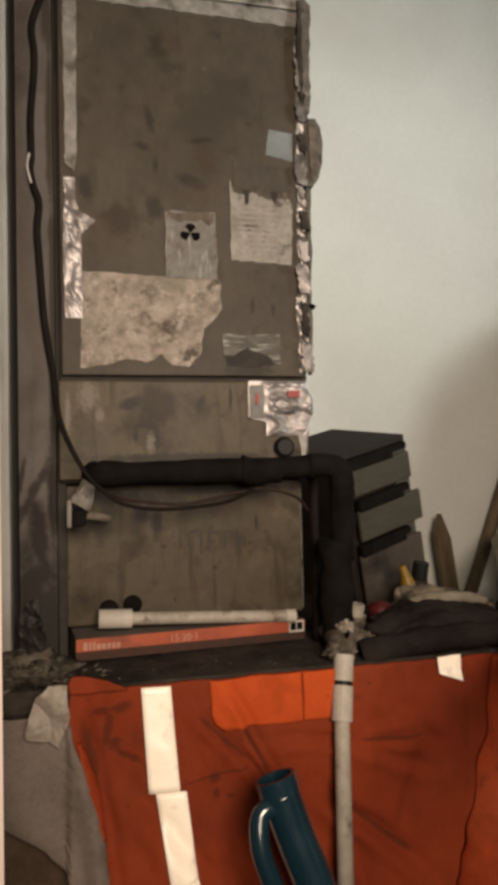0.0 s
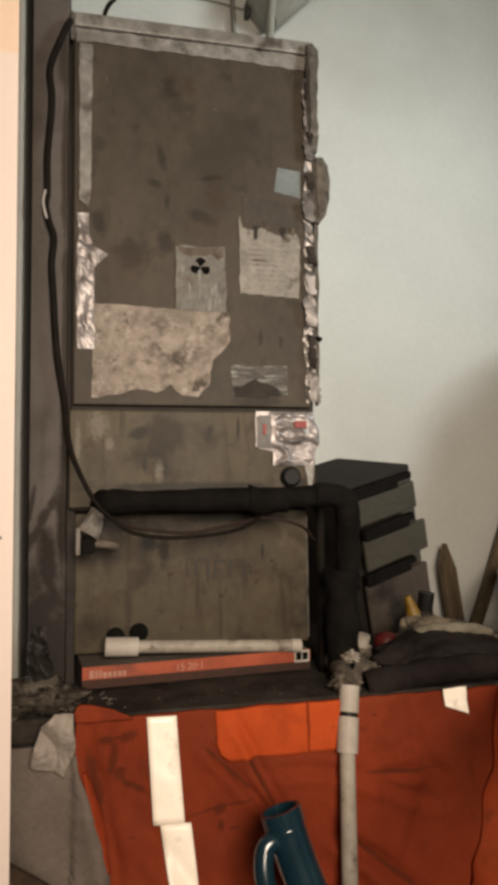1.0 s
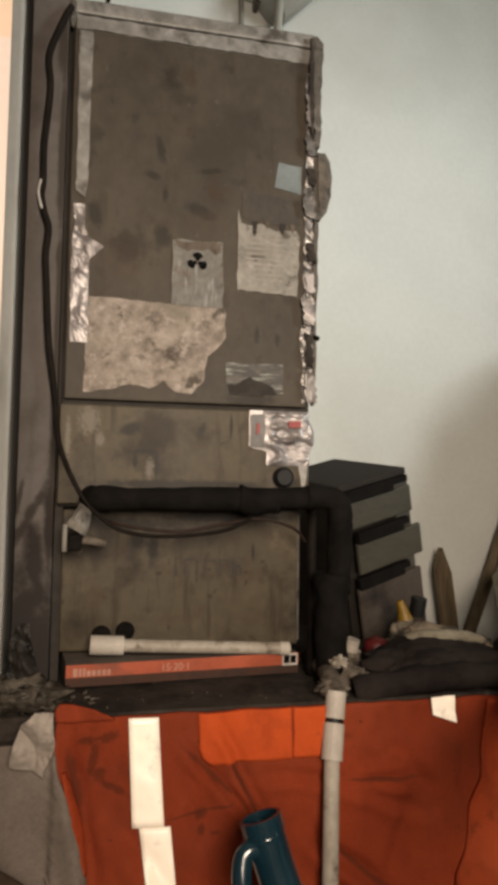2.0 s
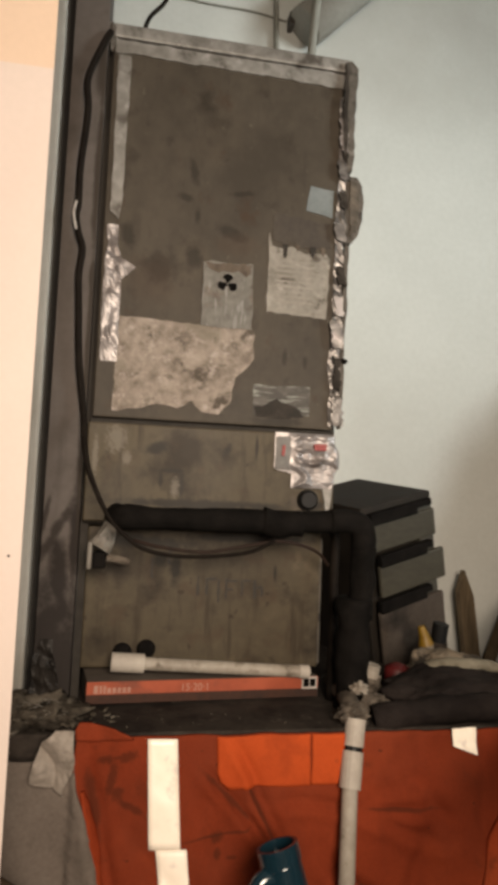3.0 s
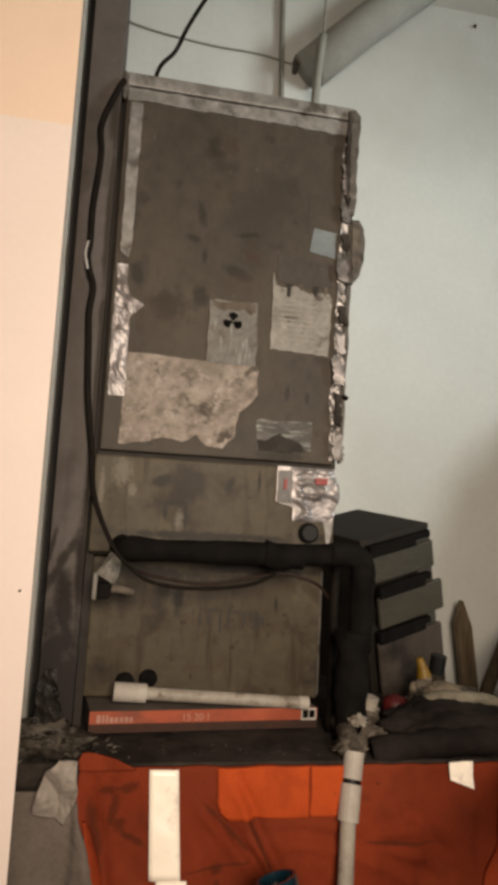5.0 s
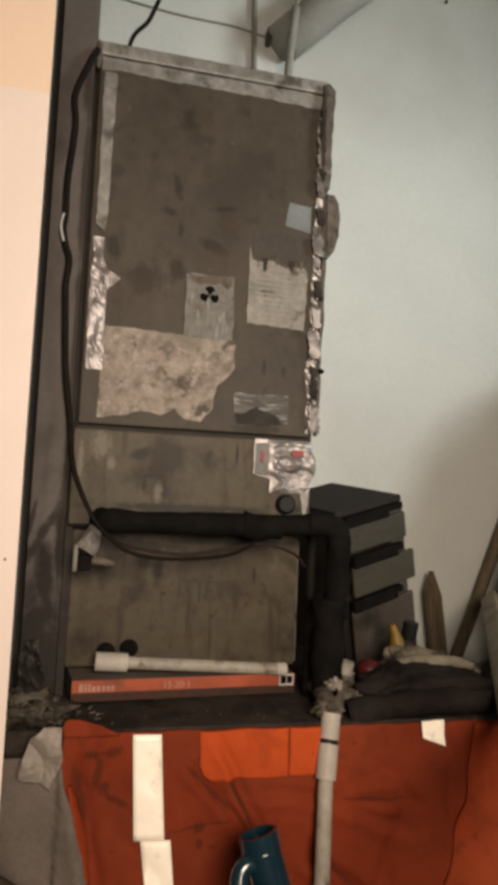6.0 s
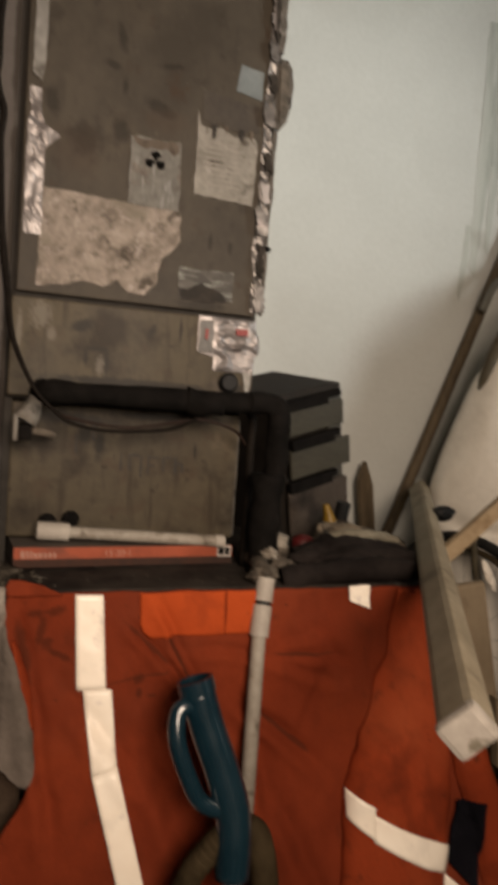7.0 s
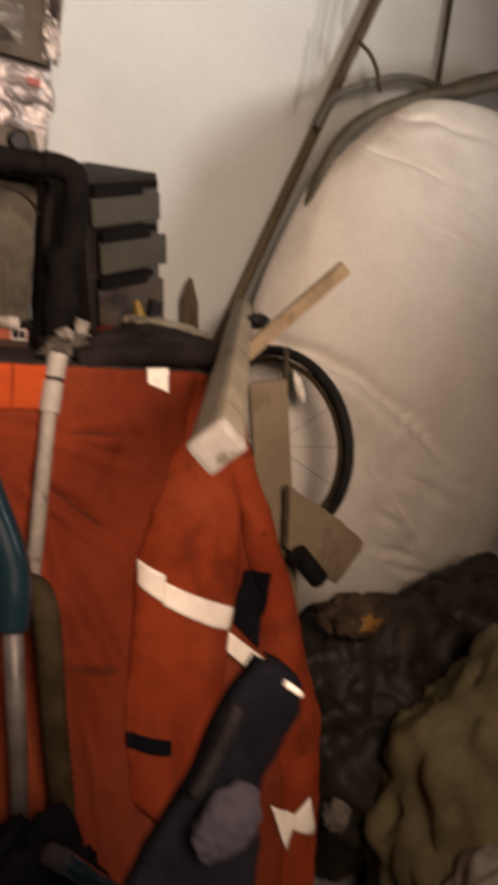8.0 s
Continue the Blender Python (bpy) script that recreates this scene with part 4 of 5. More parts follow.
single("small_pipe", T([(0.460, 0.04, 1.28), (0.462, 0.02, 1.26), (0.458, 0.01, 1.19), (0.456, 0.0, 1.085), (0.455, 0.0, DECK)], 0.009, 10), "cable", "thin black pipe beside the unit", "pipe", smooth=True)
brk = thing("drain_connector", (0.0359, -0.02, 1.1681), "pale plastic drain connector hanging off the unit", "connector")
part("neck", T([(0.052, 0.02, 1.286), (0.048, -0.016, 1.276), (0.038, -0.034, 1.258), (0.026, -0.040, 1.238)], lambda f: 0.009 + 0.008 * f, 14, wobble=0.7), "grey_plastic", brk, "crinkled pale tape wrap")
part("clip", B((0.0090, -0.056, 1.204), (0.0170, -0.03, 1.250), 0.003), "grey_plastic", brk)
part("socket", B((0.0180, -0.060, 1.2060), (0.0400, -0.030, 1.2330), 0.004), "foam", brk, "black socket")
part("stub", T([(0.0400, -0.032, 1.222), (0.0560, -0.030, 1.219), (0.0700, -0.028, 1.216), (0.078, -0.024, 1.214)], lambda f: 0.009 - 0.003 * f, 10, wobble=0.5), "grime", brk, smooth=True)
single("power_cable", T([(-0.0050, -0.019, 2.1680), (-0.0160, -0.027, 2.1400), (-0.0397, -0.029, 2.07), (-0.0365, -0.029, 2.02), (-0.0375, -0.029, 1.9818), (-0.0435, -0.029, 1.9043), (-0.0430, -0.029, 1.8394), (-0.0455, -0.029, 1.815), (-0.0400, -0.029, 1.785), (-0.0315, -0.029, 1.7561), (-0.0350, -0.029, 1.7109), (-0.0321, -0.029, 1.6609), (-0.0254, -0.029, 1.5589), (-0.0125, -0.029, 1.4686), (0.0011, -0.07, 1.3802), (0.0359, -0.086, 1.3026), (0.0674, -0.088, 1.2664), (0.1053, -0.078, 1.2405), (0.1748, -0.066, 1.2302), (0.2727, -0.066, 1.2384), (0.3253, -0.07, 1.2612)], lambda f: 0.0062 if f < 0.62 else max(0.0034, 0.0062 - 0.018 * (f - 0.62)), 8), "cable", "black power cable draped down the unit's edge", "cable", smooth=True)
single("control_wire", T([(0.0832, -0.03, 1.2529), (0.1359, -0.045, 1.2426), (0.2095, -0.05, 1.2374), (0.2938, -0.052, 1.2529), (0.3464, -0.05, 1.2591), (0.4095, -0.03, 1.2426), (0.4411, -0.01, 1.2146)], 0.003, 8), "cable_brown", "thin brown control wire sagging below the pipe", "wire", smooth=True)
cg = thing("cable_tie", (-0.042, -0.066, 1.7994), "shiny bare wire tie on the cable", "cable tie")
part("tie_wire", T([(-0.0455, -0.0375, 1.838), (-0.0490, -0.0375, 1.815), (-0.0430, -0.0375, 1.787)], 0.0022, 6), "white_print", cg, smooth=True)


# ---- filter carton and offcut ----
def filter_carton():
    c = thing("filter_carton", (0.23, -0.02, DECK), "orange and grey filter carton pushed under the unit", "carton")
    a, b = Vector((0.020, -0.032, 0)), Vector((0.436, 0.020, 0))
    ang = math.atan2(b.y - a.y, b.x - a.x)
    m = Matrix.Translation((a.x, a.y, 0.9785)) @ Matrix.Rotation(ang, 4, "Z") @ Matrix.Rotation(radians(0.8), 4, "Y")
    w = (b - a).length
    part("carton_body", B((0, 0.001, 0.0), (w, 0.30, 0.036), 0.0015, m), "carton_top", c, "greyish carton board")
    front = part("front_edge", B((0, -0.0006, 0.015), (w, 0.0009, 0.036), 0.0, m), "carton", c, "bright orange printed edge")
    # dark band: shadow below the orange edge put into the colour, with soot
    part("shaded_band", B((0, -0.0004, 0.0), (w, 0.0009, 0.0149), 0.0, m), "carton_shaded", c, "soiled lower edge, darkened as in shadow")
    x = 0.012
    for k, width in enumerate((0.007, 0.004, 0.004, 0.006, 0.006, 0.006, 0.006, 0.005)):
        part("print_bar", B((x, -0.0012, 0.017), (x + width, -0.0007, 0.017 + (0.013 if k < 3 else 0.009)), 0.0, m), "carton_print", front)
        x += width + 0.0025
    text = bpy.data.curves.new("size_print", "FONT")
    text.body, text.size, text.extrude = "15\u00b720\u00b71", 0.0175, 0.0002
    tmp = bpy.data.objects.new("size_print", text)
    scene.collection.objects.link(tmp)
    me = bpy.data.meshes.new_from_object(tmp.evaluated_get(bpy.context.evaluated_depsgraph_get()))
    bpy.data.objects.remove(tmp)
    me.transform(m @ Matrix.Translation((0.160, -0.0011, 0.018)) @ Matrix.Rotation(math.pi / 2, 4, "X"))
    me.materials.clear()
    me.materials.append(M["carton_print"])
    ob = new("size_print", me)
    ob.parent = front
    plate_ = part("logo_plate", B((w - 0.032, -0.0014, 0.014), (w - 0.002, -0.0007, 0.0355), 0.0, m), "white_print", front, "white badge")
    part("logo_shape", B((w - 0.029, -0.002, 0.018), (w - 0.018, -0.0015, 0.032), 0.0, m), "ink", plate_)
    part("logo_shape", B((w - 0.016, -0.002, 0.018), (w - 0.005, -0.0015, 0.032), 0.0, m), "ink", plate_)
    return c


filter_carton()
off = thing("pipe_offcut", (0.2, 0.015, 1.01), "dirty white plastic pipe offcut lying on the carton", "pipe offcut")
part("coupling", pipe_hollow((0.058, 0.006, 1.0385), (0.115, 0.008, 1.0352), 0.0165, 0.004), "pvc_clean", off, "clean white coupling", smooth=False)
part("pipe", pipe_hollow((0.108, 0.008, 1.0355), (0.414, 0.012, 1.0185), 0.0112, 0.002), "pvc", off)
part("end_ring", pipe_hollow((0.398, 0.0118, 1.0194), (0.416, 0.0120, 1.0184), 0.0122, 0.002), "pvc_clean", off)


# ---- workwear hung from the platform ----
FOLDS = (
    (0.212, 0.915, 0.310, 0.815, 0.009, 0.007), (0.258, 0.955, 0.335, 0.800, 0.010, 0.008), (0.30, 0.872, 0.60, 0.845, 0.006, 0.008), (0.40, 0.79, 0.56, 0.66, 0.013, 0.012),
    (0.035, 0.94, 0.10, 0.60, 0.012, 0.012), (0.668, 0.93, 0.665, 0.66, 0.005, 0.012), (0.71, 0.94, 0.70, 0.74, 0.003, 0.010),
    (0.52, 0.93, 0.64, 0.80, 0.004, 0.013), (0.10, 0.83, 0.25, 0.66, 0.008, 0.014), (0.47, 0.62, 0.58, 0.42, 0.012, 0.016), (0.25, 0.70, 0.34, 0.50, 0.010, 0.016), (0.50, 0.38, 0.56, 0.05, 0.014, 0.016),
    (0.47, 0.87, 0.56, 0.90, 0.005, 0.009), (0.58, 0.86, 0.52, 0.70, 0.005, 0.014), (0.44, 0.74, 0.47, 0.50, 0.009, 0.014), (0.46, 0.845, 0.60, 0.80, 0.006, 0.008),
)


def cloth_y(x, z, s=0.0):
    """The coverall's depth: it hangs from the edge, swells towards the floor and is creased."""
    y = -0.158 - 0.25 * max(0.0, 0.97 - z) ** 1.3
    drop = min(1.0, max(0.0, (0.99 - z) / 0.2))
    y += 0.020 * drop * noise.noise(Vector((x * 5 + z * 2.0, 0.3, z * 2.2)))
    y -= 0.009 * drop * (0.5 - abs(noise.noise(Vector((x * 12 + z * 7, 4.0, z * 4)))))
    y -= 0.0045 * drop * (0.5 - abs(noise.noise(Vector((x * 24 - z * 15, 9.0, z * 9)))))
    for x0, z0, x1, z1, depth, width in FOLDS:
        dx, dz = x1 - x0, z1 - z0
        n = math.hypot(dx, dz)
        t = ((x - x0) * dx + (z - z0) * dz) / (n * n)
        if -0.15 < t < 1.15:
            d = ((x - x0) * dz - (z - z0) * dx) / n + 0.008 * noise.noise(Vector((t * 4, x0 * 9, 2)))
            end = min(1.0, (t + 0.15) / 0.3, (1.15 - t) / 0.3)
            y += end * depth * (math.exp(-(d / width) ** 2) - 0.8 * math.exp(-((d - 1.8 * width) / (1.2 * width)) ** 2))
    y += 0.002 * noise.noise(Vector((x * 60, 2.0, z * 60)))
    return y


def workwear():
    c = thing("coverall", (0.5, -0.2, FLOOR), "soiled orange work coverall with reflective tape, hung from the platform edge", "coverall")
    part("body", sheet([(0.968, 0.016, 0.80), (0.93, 0.012, 0.81), (0.865, 0.025, 0.835), (0.786, 0.047, 0.85), (0.704, 0.066, 0.88), (0.67, 0.058, 0.89), (0.60, 0.02, 0.91), (0.54, 0.005, 0.93), (0.3, -0.01, 0.97), (0.0, 0.0, 0.97), (-0.33, 0.02, 0.95)], cloth_y, 130, 170), "orange", c, smooth=True)
    part("hem", sheet([(0.895, 0.027, 0.032), (0.875, 0.030, 0.041), (0.84, 0.040, 0.053), (0.79, 0.054, 0.063), (0.765, 0.061, 0.066)], lambda x, z, s=0: cloth_y(x, z) - 0.005 - 0.003 * (1 - s * s), 6, 30, edge=0.003), "orange_sleeve", c, "lighter turned hem", smooth=True)
    part("collar_fold", sheet([(0.990, 0.018, 0.036), (0.983, 0.012, 0.07), (0.966, 0.014, 0.10)], lambda x, z, s: -0.166 + 0.004 * noise.noise(Vector((x * 40, z * 40, 0))), 16, 6), "orange", c, smooth=True)

    # brighter zone of the coverall's cloth, added as separate sheets, not a real pocket
    def bright_zone(x, z, s=0):
        base = -0.158 - 0.25 * max(0.0, 0.97 - z) ** 1.3
        return min(base - 0.004 + 0.6 * (cloth_y(x, z) - base), cloth_y(x, z) - 0.0025)

    part("bright_zone", sheet([(0.967, 0.226, 0.374), (0.915, 0.228, 0.374), (0.902, 0.233, 0.374), (0.893, 0.246, 0.374)], bright_zone, 30, 16, edge=0.002), "orange_bright", c, "brighter orange zone of the fabric", smooth=True)
    part("bright_zone", sheet([(0.967, 0.377, 0.430), (0.92, 0.377, 0.430), (0.894, 0.376, 0.430)], bright_zone, 14, 16, edge=0.002), "orange_bright", c, smooth=True)
    # vertical reflective tape in three lengths
    part("reflective_tape", strip_on([(0.120, 0.967), (0.165, 0.966), (0.174, 0.819), (0.128, 0.817)], cloth_y, 0.007), "reflective", c, "bright reflective tape", smooth=True)
    part("reflective_tape", strip_on([(0.138, 0.817), (0.183, 0.819), (0.195, 0.704), (0.156, 0.691)], cloth_y, 0.0075), "reflective", c, "bright reflective tape", smooth=True)
    part("reflective_tape", strip_on([(0.156, 0.692), (0.195, 0.705), (0.259, 0.46), (0.219, 0.46)], cloth_y, 0.008), "reflective", c, "bright reflective tape", smooth=True)
    part("reflective_tape", strip_on([(0.221, 0.461), (0.258, 0.461), (0.300, 0.34), (0.272, 0.34)], cloth_y, 0.0085), "reflective", c, "bright reflective tape", smooth=True)
    part("reflective_patch", strip_on([(0.610, 0.973), (0.650, 0.976), (0.655, 0.931), (0.613, 0.946)], lambda x, z, s=0: -0.164 - 0.004 * noise.noise(Vector((x * 50, z * 50, 0))), 0.004, 5, 5), "reflective", c, "small bright reflective square")

    # front sleeve
    sleeve_rows = [(0.966, 0.715, 0.80), (0.86, 0.69, 0.80), (0.78, 0.655, 0.81), (0.70, 0.625, 0.82), (0.61, 0.599, 0.82), (0.456, 0.587, 0.795), (0.346, 0.575, 0.775), (0.204, 0.585, 0.745), (0.124, 0.650, 0.71)]

    def sleeve_y(x, z, s=None):
        l, r = between(sleeve_rows, z)
        s = max(-1, min(1, 2 * (x - l) / (r - l) - 1))
        fade = min(1, max(0, (0.88 - z) / 0.16))
        y = -0.150 - 0.25 * max(0.0, 0.97 - z) ** 1.3 - fade * 0.042 * math.sqrt(max(0, 1 - s * s)) - 0.004
        y -= 0.014 * fade * (0.5 - abs(noise.noise(Vector((x * 9 + z * 7, 21, z * 6)))))
        y += 0.009 * fade * noise.noise(Vector((x * 20, 31, z * 8)))
        return min(y, cloth_y(x, z) - 0.006)

    part("sleeve", sheet(sleeve_rows, sleeve_y, 44, 90, thick=0.006), "orange_sleeve", c, "hanging orange sleeve", smooth=True)
    part("reflective_tape", strip_on([(0.600, 0.628), (0.644, 0.606), (0.644, 0.552), (0.599, 0.583)], sleeve_y, 0.006, 8, 6), "reflective", c, "reflective sleeve band", smooth=True)
    part("reflective_tape", strip_on([(0.640, 0.594), (0.800, 0.521), (0.787, 0.480), (0.641, 0.550)], sleeve_y, 0.005, 18, 6), "reflective", c, "reflective sleeve band", smooth=True)
    part("cuff_tab", strip_on([(0.574, 0.328), (0.650, 0.314), (0.650, 0.287), (0.576, 0.298)], sleeve_y, 0.006, 8, 4), "navy", c, "black fastening tab")
    # far sleeve
    far_rows = [(0.81, 0.79, 0.848), (0.65, 0.83, 0.908), (0.528, 0.862, 0.952), (0.394, 0.89, 0.982), (0.257, 0.91, 1.022), (0.117, 0.92, 1.018), (-0.08, 0.90, 0.987), (-0.3, 0.89, 0.97)]

    def far_y(x, z, s=None):
        l, r = between(far_rows, z)
        s = max(-1, min(1, 2 * (x - l) / (r - l) - 1))
        fade = min(1, max(0, (0.86 - z) / 0.16))
        y = -0.160 - 0.22 * max(0.0, 0.97 - z) ** 1.3 - fade * 0.035 * math.sqrt(max(0, 1 - s * s)) - 0.010 * fade * (0.5 - abs(noise.noise(Vector((x * 9 + z * 8, 41, z * 7)))))
        return min(y, cloth_y(x, z) - 0.005)

    part("sleeve", sheet(far_rows, far_y, 26, 80, thick=0.006), "orange_sleeve", c, "hanging orange sleeve", smooth=True)
    part("lining", strip_on([(0.829, 0.583), (0.881, 0.583), (0.864, 0.425), (0.800, 0.490)], far_y, 0.006, 6, 8), "navy", c, "dark inner lining")
    part("reflective_tape", strip_on([(0.788, 0.475), (0.915, 0.374), (0.888, 0.345), (0.784, 0.436)], far_y, 0.012, 10, 5), "reflective", c, "reflective waist band", smooth=True)
    part("reflective_tape", strip_on([(0.882, 0.118), (0.938, 0.086), (0.936, 0.058), (0.914, 0.026)], far_y, 0.008, 6, 6), "reflective", c, "creased reflective cuff band", smooth=True)
    part("reflective_tape", strip_on([(0.938, 0.086), (0.975, 0.116), (0.996, 0.030), (0.936, 0.056)], far_y, 0.009, 6, 6), "reflective", c, "creased reflective cuff band", smooth=True)
    return c


workwear()

# dark trousers and a rag in front of the coverall
def navy_y(x, z, s=0.0):
    return -0.930 - 0.05 * max(0.0, 0.867 - z) - 0.010 * math.sqrt(max(0, 1 - s * s)) - 0.006 * (0.5 - abs(noise.noise(Vector((x * 24 + z * 20, 51, z * 14)))))


trousers = single("trousers", sheet([(0.8690, 0.4080, 0.4180), (0.8590, 0.4000, 0.4350), (0.8430, 0.3870, 0.4530), (0.8170, 0.3760, 0.4494), (0.7943, 0.3665, 0.4400), (0.7668, 0.3550, 0.4240), (0.7326, 0.3310, 0.4250), (0.6800, 0.3050, 0.4297), (0.5800, 0.2850, 0.4400), (0.1000, 0.2700, 0.4600), (FLOOR + 0.004, 0.2600, 0.4700)], navy_y, 30, 120, thick=0.012), "navy", "crumpled dark navy trousers bundled upright in front of the coverall", "trousers", smooth=True)
part("bright_sliver", T([(0.4275, -0.9415, 0.8520), (0.4345, -0.9430, 0.8470), (0.4430, -0.9420, 0.8400)], 0.0026, 8), "reflective", trousers, "thin bright sliver near the top")
# pale strip gives the left side its lit tone by colour
part("lit_side_strip", T([(0.3905, -0.9385, 0.8390), (0.3800, -0.9420, 0.8180), (0.3680, -0.9420, 0.7900), (0.3600, -0.9420, 0.7740)], 0.0050, 10), "lit_edge", trousers, "grey strip painted as the lit side", smooth=True)
single("rag", blob((0.3830, -0.957, 0.7540), (0.028, 0.011, 0.029), 0.22, 1.3, 3, 5, ridges=0.12), "purple", "crumpled grey-violet cotton rag", "rag", smooth=True)

# grey canvas and torn paper beside it
single("canvas_sheet", sheet([(0.935, -0.10, 0.014), (0.905, -0.14, 0.019), (0.85, -0.14, 0.039), (0.80, -0.10, 0.055), (0.745, -0.017, 0.068), (0.72, 0.008, 0.069), (0.70, 0.028, 0.065), (0.685, 0.046, 0.056)], lambda x, z, s: min(-0.150 - 0.18 * max(0, 0.95 - z) ** 1.2 + 0.012 * noise.noise(Vector((x * 11 + z * 6, 61, z * 4))) - 0.008 * (1 - s * s), (cloth_y(x, z) - 0.007) if x > 0.012 else 0), 30, 60), "greycloth", "grey-brown canvas flap hanging beside the coverall", "canvas flap", smooth=True)
single("dark_cloth", sheet([(0.93, -0.14, -0.02), (0.80, -0.14, 0.01), (0.68, -0.14, 0.05), (0.5, -0.14, 0.05), (-0.33, -0.14, 0.06)], lambda x, z, s: -0.125 - 0.17 * max(0, 0.95 - z) ** 1.2 + 0.014 * noise.noise(Vector((x * 13 + z * 5, 66, z * 4))), 24, 70), "umber", "dark umber cloth hanging behind the canvas flap", "cloth", smooth=True)
bm = sheet([(0.986, -0.014, 0.013), (0.968, -0.032, 0.014), (0.945, -0.043, 0.012), (0.925, -0.046, 0.010), (0.914, -0.047, 0.008), (0.905, -0.018, 0.006), (0.893, -0.002, 0.004)], lambda x, z, s: -0.172 - 0.026 * abs(noise.noise(Vector((x * 19 + z * 12, 71, z * 17)))) - 0.003 * abs(noise.noise(Vector((x * 70, 71, z * 70)))), 30, 40, thick=0.004, edge=0.01, seed=4)
single("torn_paper", bm, "paper", "crumpled dirty white paper stuffed at the platform edge", "paper")

# dust and rubble in the corner of the platform
rnd = random.Random(21)
bm = bmesh.new()
for v in bmesh.ops.create_icosphere(bm, subdivisions=5, radius=1.0)["verts"]:
    k = 1 + 0.55 * noise.fractal(v.co * 2.2, 1.0, 2.0, 5)
    v.co = Vector((-0.074 + 0.082 * v.co.x * k, -0.080 + 0.058 * v.co.y * k, DECK + max(0.0, v.co.z) * 0.034 * k + 0.006 * noise.noise(v.co * 9)))
for i in range(230):
    x, y = rnd.gauss(-0.05, 0.05), rnd.uniform(-0.145, -0.04)
    if rnd.random() > 0.8:
        x = rnd.choice((rnd.uniform(0.03, 0.07), rnd.uniform(0.49, 0.56)))
    x = max(-0.14, x)
    s, flat = rnd.choice((0.0012, 0.002, 0.003, 0.0055)) * rnd.uniform(0.7, 1.3), rnd.choice((0.25, 0.45, 0.8))
    turn = Matrix.Rotation(rnd.uniform(0, 6), 3, "Z") @ Matrix.Rotation(rnd.uniform(-0.6, 0.6), 3, "X")
    lift = DECK + s * 0.5 + 0.030 * max(0.0, 1 - ((x + 0.074) / 0.08) ** 2) * max(0.0, 1 - ((y + 0.08) / 0.065) ** 2)
    for v in bmesh.ops.create_icosphere(bm, subdivisions=1, radius=s)["verts"]:
        k = 1 + 0.7 * noise.noise(v.co * 190 + Vector((i, 0, 0)))
        v.co = turn @ Vector((v.co.x * k * 1.6, v.co.y * k * 1.2, v.co.z * k * flat)) + Vector((x, y, lift))
single("dust_heap", bm, "dust", "heap of grey lint, grit and rubble on the platform", "dust", kind="stuff", smooth=True)
bm = bmesh.new()
for i in range(16):
    x, y, a = rnd.uniform(-0.12, 0.03), rnd.uniform(-0.145, -0.06), rnd.uniform(0, 6.3)
    z = DECK + 0.006 + 0.034 * max(0.0, 1 - ((x + 0.074) / 0.08) ** 2)
    tube(bm, [(x, y, z), (x + 0.010 * math.cos(a), y + 0.006 * math.sin(a), z + 0.004), (x + 0.018 * math.cos(a + 0.8), y + 0.010 * math.sin(a + 0.8), z + 0.001), (x + 0.026 * math.cos(a + 0.3), y + 0.012 * math.sin(a + 0.3), z - 0.002)], 0.0003, 5, steps=4)
single("lint_threads", bm, "grey_plastic", "pale loose threads of lint on the dust", "lint", kind="stuff", smooth=True)
bm = bmesh.new()
for i in range(22):
    x, y = rnd.uniform(0.04, 0.52), rnd.uniform(-0.145, -0.07)
    s = rnd.uniform(0.0006, 0.0018)
    g = bmesh.ops.create_icosphere(bm, subdivisions=1, radius=s)
    for v in g["verts"]:
        v.co += Vector((x, y, DECK + s * 0.6))
single("grit", bm, "grime", "scattered grit and lint on the sooty platform", "grit", kind="stuff")
single("plastic_film", sheet([(1.085, -0.058, -0.040), (1.06, -0.066, -0.034), (1.02, -0.072, -0.026), (0.978, -0.074, -0.022)], lambda x, z, s: -0.026 - 0.040 * max(0, (1.085 - z) / 0.11) - 0.020 * abs(noise.noise(Vector((x * 34 + z * 22, 75, z * 20)))) - 0.003 * abs(noise.noise(Vector((x * 80, 76, z * 70)))), 30, 36, thick=0.001, edge=0.010, seed=8), "dark_plastic", "crumpled dark plastic film stuffed beside the unit", "plastic film")


# ---- drain pipe ----
drain = thing("drain_pipe", (0.45, -0.13, 0.6), "dirty white plastic drain pipe running down over the coverall", "drain pipe")
P0, P1, P2 = Vector((0.451, -0.150, 0.984)), Vector((0.434, -0.180, 0.893)), Vector((0.398, -0.276, 0.60))
part("pipe", T([P0, P1, P2], 0.0125, 16, smooth=False), "pvc", drain, smooth=True)
part("coupling", T([P0.lerp(P1, -0.02), P0.lerp(P1, 0.40)], 0.0165, 18, smooth=False), "pvc_clean", drain, "white coupling")
part("ring", T([P0.lerp(P1, 0.40), P0.lerp(P1, 0.47)], 0.0150, 18, smooth=False), "rubber", drain, "dark joint ring")
part("coupling", T([P0.lerp(P1, 0.47), P0.lerp(P1, 1.02)], 0.0170, 18, smooth=False), "pvc_clean", drain, "white coupling")
part("putty_joint", blob((0.451, -0.136, 0.988), (0.026, 0.022, 0.018), 0.45, 3, 8, 3), "grime", drain, "lump of grimy putty")
part("elbow", T([(0.452, -0.14, 0.980), (0.458, -0.10, 0.993), (0.470, -0.03, 0.992), (0.47, 0.05, 0.992)], 0.017, 12), "grime", drain, smooth=True)
part("tee_cap", T([(0.502, -0.01, DECK), (0.503, -0.02, 1.005)], 0.016, 14, smooth=False), "pvc", drain, "white cap")
